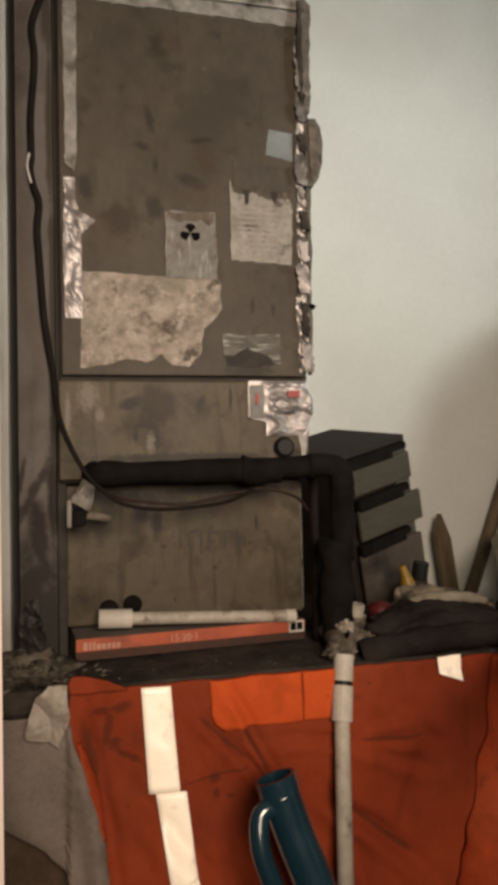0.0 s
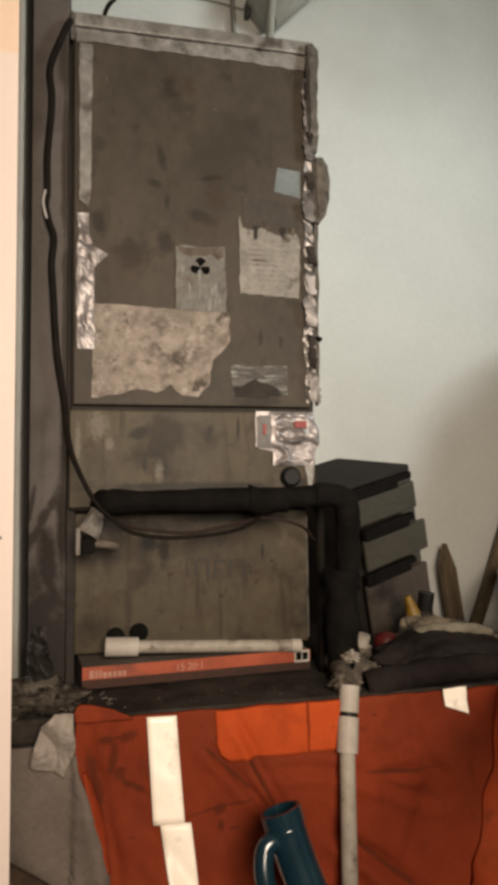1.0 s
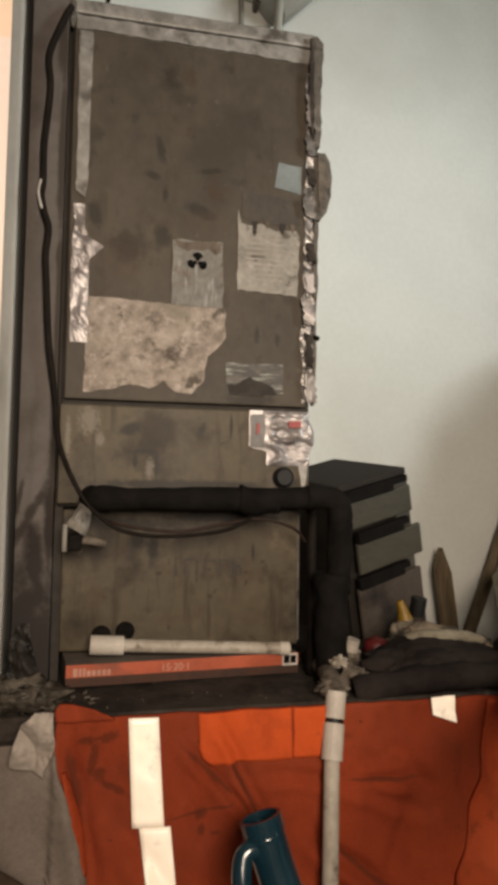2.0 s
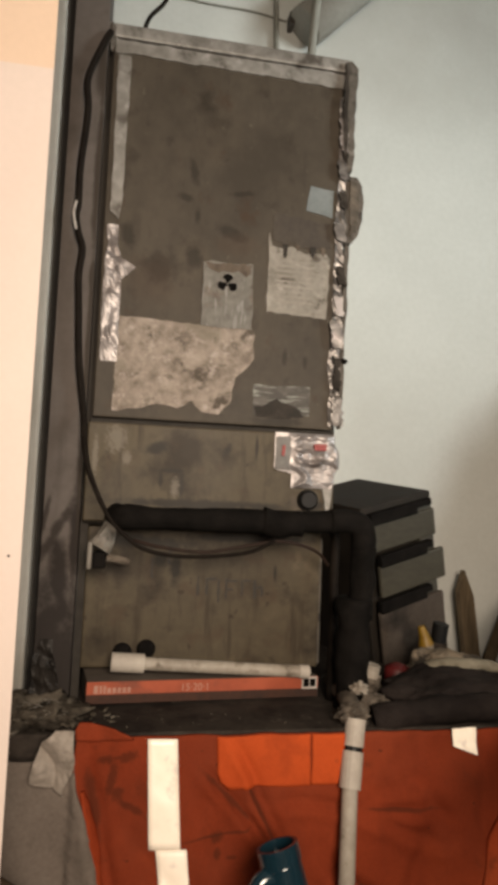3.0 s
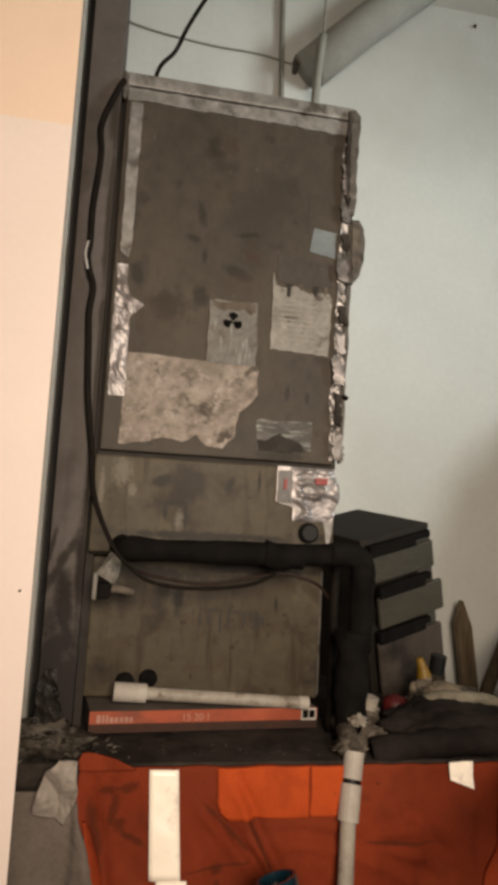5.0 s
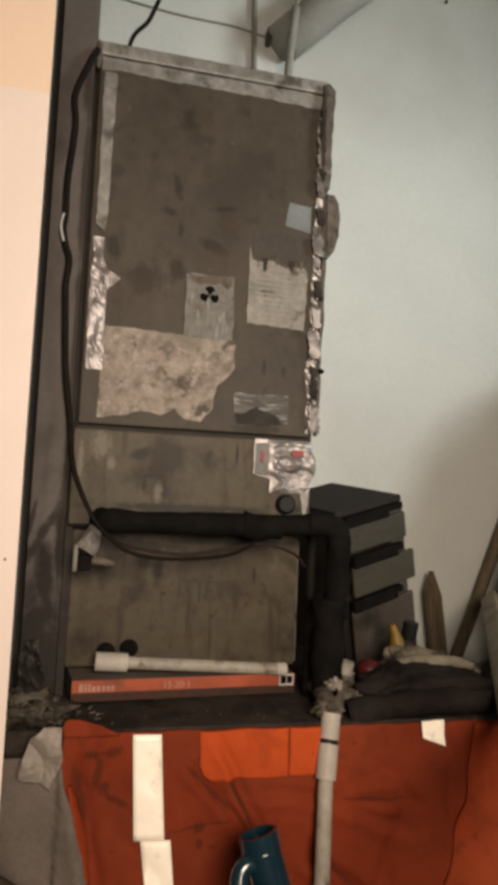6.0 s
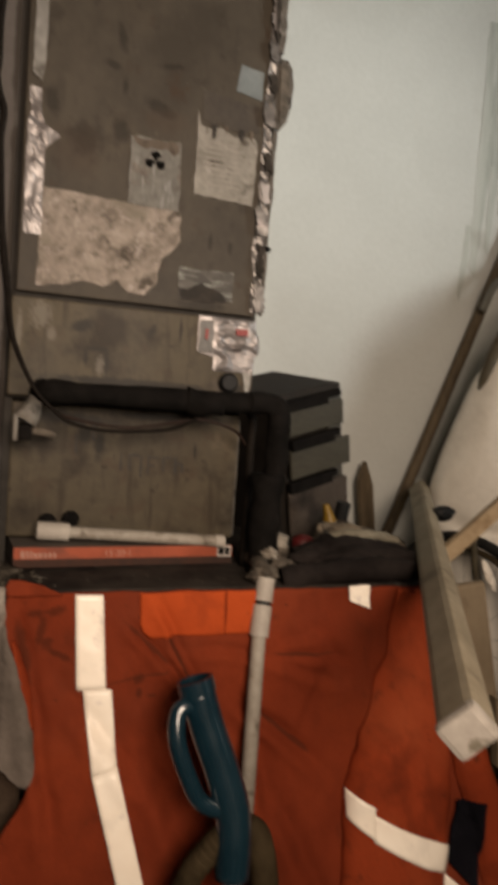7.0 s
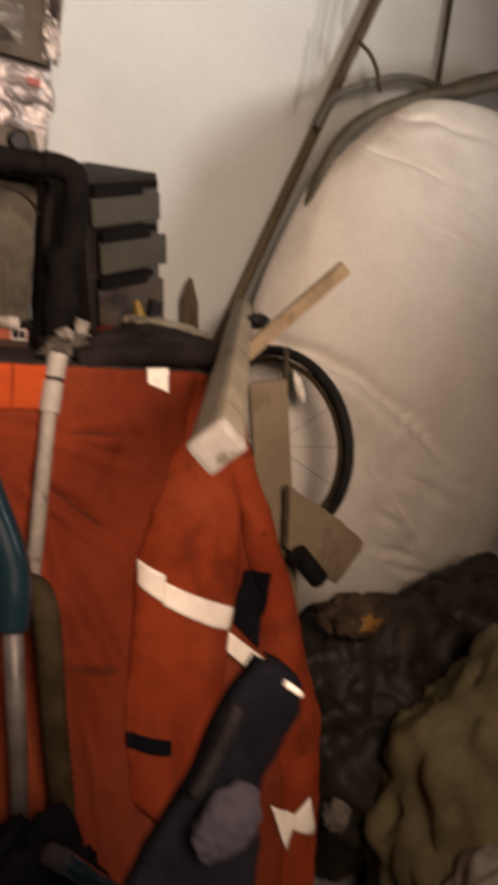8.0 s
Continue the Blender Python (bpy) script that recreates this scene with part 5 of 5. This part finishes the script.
part("putty_joint", blob((0.526, -0.012, 0.992), (0.024, 0.018, 0.020), 0.5, 3, 18, 3), "grime", drain, "lump of grimy putty")
part("tee_cap", T([(0.524, 0.0, 0.985), (0.534, -0.006, 1.036)], 0.014, 14, smooth=False), "pvc", drain, "white cap")
part("fitting", blob((0.4785, -0.085, 1.0160), (0.015, 0.012, 0.010), 0.5, 3, 27, 3), "pvc", drain, "broken pale fitting")
for k, (x, y, z) in enumerate(((0.497, -0.092, 0.998), (0.512, -0.085, 0.996), (0.488, -0.100, 0.990), (0.520, -0.100, 0.990))):
    part("putty_joint", blob((x, y, z), (0.013, 0.011, 0.010), 0.6, 3, 50 + k, 3), "grime", drain)

# ---- vacuum wand hung in front of the coverall ----
wand = thing("vacuum_wand", (0.37, -0.37, FLOOR), "blue plastic vacuum wand with a dull metal tube and grey hose", "vacuum wand")
part("grip", T([(0.2970, -0.2965, 0.8560), (0.3015, -0.2991, 0.8410), (0.3163, -0.3119, 0.7932), (0.3373, -0.3284, 0.7370), (0.3514, -0.3440, 0.6860), (0.3524, -0.3572, 0.6436), (0.3500, -0.3660, 0.6000)], lambda f: 0.0275 - 0.004 * math.exp(-(f / 0.04) ** 2) - 0.003 * max(0, f - 0.6), 24), "blue", wand, "glossy blue plastic grip", smooth=True)
bm = pipe_hollow((0.2935, -0.2918, 0.8700), (0.2990, -0.2963, 0.8500), 0.0292, 0.005, 28)
part("collar", bm, "blue", wand, "flared blue collar")
part("loop", T([(0.2960, -0.3091, 0.8340), (0.2760, -0.3110, 0.8370), (0.2655, -0.3150, 0.8250), (0.2650, -0.3274, 0.7900), (0.2830, -0.3396, 0.7400), (0.3030, -0.3452, 0.7060), (0.3400, -0.3458, 0.6880)], lambda f: 0.0122 + 0.0015 * math.sin(math.pi * f), 16), "blue", wand, "blue finger loop", smooth=True)
part("metal_tube", T([(0.3510, -0.3660, 0.6150), (0.372, -0.367, 0.365), (0.415, -0.372, FLOOR)], 0.0148, 16, smooth=False), "chrome", wand, "dull metal tube", smooth=True)
hose_pts = [(0.345, -0.350, 0.66), (0.320, -0.345, 0.632), (0.292, -0.342, 0.59), (0.274, -0.342, 0.514), (0.284, -0.345, 0.364), (0.30, -0.37, 0.0), (0.32, -0.40, FLOOR + 0.02)]
part("hose", T(hose_pts, lambda f: 0.0185 + 0.0022 * math.sin(f * 420), 14, steps=26), "hose", wand, "ribbed grey hose", smooth=True)
part("hose", T([(0.372, -0.335, 0.655), (0.398, -0.335, 0.632), (0.412, -0.340, 0.570), (0.432, -0.345, 0.400), (0.468, -0.360, 0.100), (0.500, -0.385, FLOOR + 0.02)], lambda f: 0.0215 + 0.0016 * math.sin(f * 420), 14, steps=26), "hose", wand, "ribbed grey hose", smooth=True)


# ---- things on the platform ----
def organizer():
    o = thing("drawer_unit", (0.66, 0.25, DECK), "small black plastic drawer unit with smoky drawers, tilted", "drawer unit")
    e1, e2, e3 = Vector((0.920, 0.308, 0.241)), Vector((-0.340, 0.935, 0.1045)), Vector((-0.193, -0.178, 0.965))
    m = Matrix(((e1.x, e2.x, e3.x, 0.756), (e1.y, e2.y, e3.y, 0.244), (e1.z, e2.z, e3.z, 1.367), (0, 0, 0, 1)))
    w, d, h = 0.205, 0.26, 0.40
    part("top_panel", B((-w, 0.0, -0.016), (0, d, 0), 0.003, m), "blackplastic", o)
    part("side_panel", B((-w, 0.006, -h), (-w + 0.012, d, -0.0165), 0.002, m), "blackplastic", o)
    part("side_panel", B((-0.012, 0.21, -h), (0, d, -0.0165), 0.002, m), "blackplastic", o)
    part("back_panel", B((-w + 0.0125, d - 0.01, -h), (-0.0125, d, -0.0165), 0.0, m), "blackplastic", o)
    part("carcass", B((-w + 0.0125, 0.016, -h + 0.0125), (-0.0015, 0.209, -0.0168), 0.0, m), "blackplastic", o)
    part("smoky_side", B((-0.040, 0.0040, -h), (0.0050, 0.0155, -0.018), 0.003, m), "drawer_side", o, "cloudy translucent side")
    for k, (top, low, pull, side) in enumerate(((-0.040, -0.104, 0.0, 0.0), (-0.134, -0.206, 0.010, 0.010), (-0.240, -0.388, 0.004, 0.004))):
        q = m @ Matrix.Translation((side, -pull, 0))
        dr = part("drawer", B((-w + 0.013, -0.008, low), (0.002, 0.0035, top), 0.005, q), "drawer" if k < 2 else "drawer_low", o, "smoky translucent drawer")
        bm = bmesh.new()
        for x0, x1, drop in ((-w + 0.016, -0.052, 0.026), (-0.054, -0.034 if k else -0.008, 0.013)):
            box(bm, (x0, -0.013, top - 0.003 + 0.026 - drop), (x1, 0.0035, top + 0.026), 0.003, q)
        part("lip", bm, "foam", dr, "black drawer lip")
    part("base_shelf", B((-w + 0.0125, 0.01, -h), (-0.0125, d - 0.0105, -h + 0.012), 0.0, m), "blackplastic", o)
    return o


organizer()
bm = blob((0.668, -0.065, 0.995), (0.135, 0.075, 0.046), 0.18, 2.0, 12, 5, ridges=0.15)
single("folded_jacket", bm, "blackcloth", "folded black jacket lying on the platform edge", "jacket", smooth=True)
single("jacket_edge", T([(0.49, -0.125, 0.978), (0.56, -0.135, 0.990), (0.66, -0.138, 0.998), (0.74, -0.132, 0.994), (0.79, -0.11, 0.985)], 0.022, 12, wobble=0.3), "blackcloth", "rolled black cloth along the platform edge", "cloth", smooth=True)
cap = thing("work_cap", (0.75, 0.05, 1.0), "crumpled beige work cap on the black jacket", "cap")
crown = blob((0, 0, 0), (0.088, 0.050, 0.038), 0.22, 2.2, 14, 5, ridges=0.22)
for v in crown.verts:
    v.co = Vector((0.722 + v.co.x + 0.02 * max(0, v.co.x / 0.08), 0.035 + v.co.y, 1.012 + (v.co.z if v.co.z < 0 else v.co.z * (1.0 - 5.0 * (v.co.x + 0.02)))))
part("crown", crown, "beige", cap, "mottled crown", smooth=True)
part("brim", T([(0.628, -0.010, 1.012), (0.634, -0.030, 1.030), (0.664, -0.040, 1.040), (0.706, -0.036, 1.042), (0.752, -0.020, 1.036), (0.803, 0.0, 1.024)], lambda f: 0.019 - 0.010 * f, 12, wobble=0.25), "brim", cap, "pale beige brim", smooth=True)
bot = thing("spray_can", (0.70, 0.10, DECK), "small bottle with a yellow cap on the platform", "bottle")
part("bottle_body", T([(0.708, 0.14, DECK), (0.708, 0.14, 1.03), (0.708, 0.14, 1.045)], lambda f: 0.019 - 0.006 * f, 16, smooth=False), "beige", bot, smooth=True)
part("bottle_cap", T([(0.706, 0.14, 1.040), (0.702, 0.14, 1.056), (0.694, 0.14, 1.078)], lambda f: 0.016 - 0.009 * f, 16, smooth=False), "yellow", bot, "yellow plastic cap")
single("rubber_stopper", T([(0.738, 0.15, 1.045), (0.742, 0.145, 1.083)], 0.017, 16, smooth=False), "rubber", "black round rubber stopper on the heap", "stopper")
single("red_lid", T([(0.596, 0.03, DECK), (0.596, 0.03, 1.005), (0.596, 0.029, 1.022), (0.596, 0.028, 1.029)], lambda f: 0.0245 * (1 - max(0.0, f - 0.55) ** 2 * 3.2), 20, smooth=False), "red", "round red plastic lid on the platform", "lid", smooth=True)
single("bottle_top", T([(0.545, 0.03, DECK), (0.550, 0.022, 1.008)], 0.011, 16, smooth=False), "pvc", "dirty white plastic bottle top on the platform", "bottle top")

# ---- timber leaning beside the platform ----
bm = plate([(-0.031, 0.0), (0.031, 0.0), (0.029, 0.62), (0.004, 0.70), (-0.026, 0.64)], -0.009, 0.009)
bmesh.ops.transform(bm, matrix=pose(1.143, 0.645, 0.45, -2, -7.5, 18), verts=bm.verts[:])
single("wooden_stake", bm, "wood_dark", "dark pointed wooden stake leaning on the wall", "stake")
single("broom_handle", T([(1.115, 0.660, 0.79), (1.204, 0.665, 1.002), (1.726, 0.678, 2.36)], 0.0185, 14, smooth=False), "wood_dark", "worn brown wooden pole leaning on the wall", "pole", smooth=True)


def beam(name, a, b, w, h, spin, material, label, category, bevel=0.002):
    a, b = Vector(a), Vector(b)
    q = (b - a).to_track_quat("Y", "Z").to_matrix().to_4x4()
    m = Matrix.Translation(a) @ q @ Matrix.Rotation(radians(spin), 4, "Y")
    return single(name, B((-w / 2, 0, -h / 2), (w / 2, (b - a).length, h / 2), bevel, m), material, label, category), m


lum, lm = beam("lumber", (0.475, -0.704, 0.972), (1.178, 0.515, 1.078), 0.043, 0.052, 44, "wood_grey", "grey weathered length of lumber with a white-painted end", "lumber", 0.011)
part("painted_end", B((-0.0220, -0.002, -0.0265), (0.0220, 0.018, 0.0265), 0.0075, lm), "whitepaint", lum, "white-painted end")
beam("lath", (0.86, -0.077, 1.0), (1.028, -0.157, 1.205), 0.022, 0.030, 10, "wood_pale", "pale yellow wooden lath sticking out of the heap", "lath")
beam("plank", (0.936, -0.06, 0.945), (1.085, -0.09, 0.20), 0.024, 0.090, 2, "wood_tan", "tan wooden plank standing beside the coverall", "plank", 0.008)
bm = plate(jag([(0.985, 0.722), (1.080, 0.672), (1.205, 0.590), (1.232, 0.566), (1.228, 0.545), (1.165, 0.462), (1.005, 0.572)], 0.003, 0.03, 44), -0.135, -0.114)
single("board_offcut", bm, "wood_tan", "short tan board offcut in the heap", "board")
single("black_roll", T([(1.015, -0.16, 0.57), (1.085, -0.165, 0.50)], 0.024, 16, smooth=False), "rubber", "short black rubber roll in the heap", "roll")


# ---- wheel and sack ----
def wheel():
    o = thing("bicycle_wheel", (1.18, 0.25, 0.42), "bicycle wheel with a black tyre and a bright reflector", "bicycle wheel")
    c, side = Vector((1.165, 0.25, 0.712)), Vector((0.33, -0.944, 0.0))
    up = Vector((0, 0, 1))
    n = side.cross(up)

    def at(r, a):
        return c + (up * math.cos(a) + side * math.sin(a)) * r

    def torus(r, t, flat=1.0, k=64, sides=10):
        bm = bmesh.new()
        rows = []
        for i in range(k):
            p = at(r, 2 * math.pi * i / k)
            out = (p - c).normalized()
            rows.append([bm.verts.new(p + out * math.cos(2 * math.pi * q / sides) * t + n * math.sin(2 * math.pi * q / sides) * t * flat) for q in range(sides)])
        for a, b in zip(rows, rows[1:] + rows[:1]):
            for q in range(sides):
                bm.faces.new((a[q], a[(q + 1) % sides], b[(q + 1) % sides], b[q]))
        return bm

    part("tyre", torus(0.268, 0.0148), "tyre", o, "black rubber tyre", smooth=True)
    part("rim", torus(0.243, 0.008, 1.3), "hose", o, "dull metal rim", smooth=True)
    part("hub", T([c - n * 0.03, c + n * 0.03], 0.016, 14, smooth=False), "chrome", o)
    for i in range(14):
        part("spoke", T([c + n * (0.02 if i % 2 else -0.02), at(0.237, 2 * math.pi * i / 14)], 0.0007, 6, smooth=False), "hose", o)
    part("fork", T([(1.126, 0.17, 1.00), (1.135, 0.17, 0.95), (1.15, 0.17, 0.87)], 0.009, 10), "tube", o, "dark fork blade", smooth=True)
    part("reflector", blob((0, 0, 0), (0.013, 0.007, 0.046), 0.35, 2, 3, 4, Matrix.Translation((1.209, 0.20, 0.892)) @ Matrix.Rotation(radians(-26), 4, "Y")), "reflective", o, "bright reflector strip", smooth=True)
    return o


wheel()


CREASES = (
    (1.19, 1.01, 1.47, 0.914, 0.048, 0.020), (1.45, 0.92, 1.87, 0.66, 0.042, 0.020), (1.42, 1.586, 1.76, 1.516, 0.026, 0.012), (1.61, 1.407, 1.89, 1.318, 0.022, 0.012),
    (1.78, 1.229, 1.98, 1.187, 0.022, 0.012), (1.68, 1.507, 1.84, 1.431, 0.019, 0.010), (1.54, 1.694, 1.83, 1.686, 0.022, 0.012), (1.52, 0.67, 1.76, 0.44, 0.019, 0.010),
    (1.625, 0.641, 1.97, 0.469, 0.019, 0.010), (1.63, 0.377, 1.84, 0.283, 0.022, 0.012), (1.70, 0.297, 2.16, 0.15, 0.022, 0.012), (1.685, 0.68, 2.07, 0.524, 0.016, 0.009), (1.56, 0.60, 1.86, 0.36, 0.014, 0.009), (1.58, 0.52, 1.80, 0.34, 0.014, 0.009),
)


def sack():
    o = thing("white_sack", (1.85, 0.42, FLOOR), "large bulging white plastic sack with creases, beside the wall", "sack")
    bm = bmesh.new()
    bmesh.ops.create_icosphere(bm, subdivisions=7, radius=1.0)
    for v in bm.verts:
        p = v.co.copy()
        k = 1 + 0.035 * noise.noise(p * 1.6) + 0.012 * noise.noise(p * 4.0)
        across, along = p.z + 0.55 * p.x + 0.15 * noise.noise(p * 2.0), p.x - 0.55 * p.z
        k -= 0.004 * abs(noise.noise(Vector((across * 14, along * 3.0, p.y * 1.5)))) + 0.002 * abs(noise.noise(Vector((across * 34, along * 6.0, p.y * 3))))
        sx = math.copysign(abs(p.x) ** 0.8, p.x)
        sz = math.copysign(abs(p.z) ** 0.8, p.z)
        x, y, z = 1.86 + 0.69 * sx * k, 0.44 + 0.235 * p.y * k, 0.80 + 1.0 * sz * k + 0.10 * sx
        if p.y < 0.1:
            for x0, z0, x1, z1, depth, width in CREASES:
                dx, dz = x1 - x0, z1 - z0
                n = math.hypot(dx, dz)
                t = ((x - x0) * dx + (z - z0) * dz) / (n * n)
                if -0.2 < t < 1.2:
                    d = ((x - x0) * dz - (z - z0) * dx) / n + 0.016 * noise.noise(Vector((t * 3, x0 * 9, 5)))
                    if abs(d) < 8 * width:
                        end = min(1.0, (t + 0.2) / 0.5, (1.2 - t) / 0.5)
                        y += 1.0 * end * depth * (math.exp(-(d / width) ** 2) - 0.5 * math.exp(-((d - 2.2 * width) / (2 * width)) ** 2))
        v.co = Vector((x, y, z))
    part("sack_body", bm, "sack", o, smooth=True)
    return o


sack()
single("flex_tube", T([(1.296, 0.415, 1.370), (1.318, 0.412, 1.47), (1.376, 0.41, 1.590), (1.471, 0.41, 1.676), (1.631, 0.43, 1.762), (1.819, 0.44, 1.832), (2.007, 0.45, 1.908), (2.27, 0.49, 1.987)], lambda f: 0.018 + 0.014 * min(1.0, max(0.0, (f - 0.66) / 0.08)), 12, wobble=0.15), "tube", "brown-grey flexible tube draped over the sack", "tube", smooth=True)
single("rim_cable", T([(1.427, 0.62, 1.659), (1.462, 0.6, 1.751), (1.588, 0.59, 1.824), (1.735, 0.59, 1.875), (1.903, 0.612, 1.890), (1.99, 0.64, 1.89)], 0.013, 10), "grey_cable", "grey cable loop above the sack", "cable", smooth=True)
single("hanging_rod", T([(1.953, 0.672, 1.7), (1.954, 0.680, 1.96), (1.950, 0.686, 2.3)], 0.010, 10, smooth=False), "tube", "thin grey-brown rod leaning on the wall", "rod", smooth=True)

# ---- heap on the floor ----
single("black_bag", crumple(blob((1.38, -0.13, 0.0), (0.37, 0.26, 0.357), 0.20, 1.3, 31, 6, ridges=0.12), 0.045, 7, 2), "bin", "crumpled black plastic rubbish bag", "rubbish bag", smooth=True)
single("black_bag", crumple(blob((1.76, -0.12, -0.03), (0.38, 0.28, 0.44), 0.22, 1.3, 33, 6, ridges=0.12), 0.045, 7, 5), "bin", "crumpled black plastic rubbish bag", "rubbish bag", smooth=True)
single("olive_sack", crumple(blob((1.46, -0.46, 0.02), (0.28, 0.18, 0.38), 0.2, 2.0, 36, 5, ridges=0.2), 0.03, 9, 3), "olive", "slumped olive sacking in the heap", "sack", smooth=True)
single("brown_wrapper", crumple(blob((1.200, -0.185, 0.398), (0.078, 0.050, 0.046), 0.3, 2.0, 47, 4, ridges=0.4), 0.01, 20, 4), "umber", "crumpled brown paper wrapper on the black bag", "wrapper", smooth=True)
single("grey_scrap", crumple(blob((1.096, -0.35, 0.003), (0.030, 0.020, 0.035), 0.35, 2.0, 48, 4, ridges=0.4), 0.01, 20, 6), "greycloth", "small crumpled grey scrap on the black bag", "scrap", smooth=True)
single("amber_packet", blob((1.198, -0.222, 0.402), (0.036, 0.020, 0.024), 0.4, 2.4, 38, 4, ridges=0.6), "amber", "crumpled orange packet on the black bag", "packet", smooth=True)
single("pale_cloth", crumple(blob((1.305, -0.655, -0.125), (0.15, 0.10, 0.235), 0.15, 2.0, 39, 5, ridges=0.15), 0.02, 12, 4), "paper", "pale cloth bundle on the floor", "bundle", smooth=True)
single("black_clamp", blob((1.022, 0.16, 1.060), (0.03, 0.025, 0.02), 0.3, 2.0, 41, 3), "rubber", "black rubber lump behind the lumber", "rubber lump", smooth=True)
single("loop_cable", T([(1.52, 0.60, 1.93), (1.56, 0.58, 1.90), (1.585, 0.56, 1.85), (1.59, 0.54, 1.79)], 0.007, 8), "tube", "short grey-brown cable loop behind the sack", "cable", smooth=True)
single("navy_cloth", crumple(blob((0.356, -0.50, 0.0), (0.146, 0.10, 0.335), 0.2, 2.0, 45, 5, ridges=0.2), 0.02, 10, 7), "navy", "dark navy cloth bundle on the floor under the wand", "bundle", smooth=True)
hose = thing("teal_hose", (0.54, -0.56, FLOOR), "dull teal hose bent over the dark bundle", "hose")
part("hose_run", T([(0.376, -0.605, 0.395), (0.395, -0.612, 0.378), (0.418, -0.612, 0.350), (0.468, -0.604, 0.280), (0.505, -0.590, 0.120), (0.530, -0.570, -0.10), (0.54, -0.56, FLOOR + 0.014)], 0.014, 12), "blue", hose, smooth=True)
part("nozzle", T([(0.358, -0.600, 0.408), (0.366, -0.602, 0.402), (0.382, -0.607, 0.390)], lambda f: 0.0125 + 0.002 * f, 14, smooth=False), "purple", hose, "dull grey nozzle")
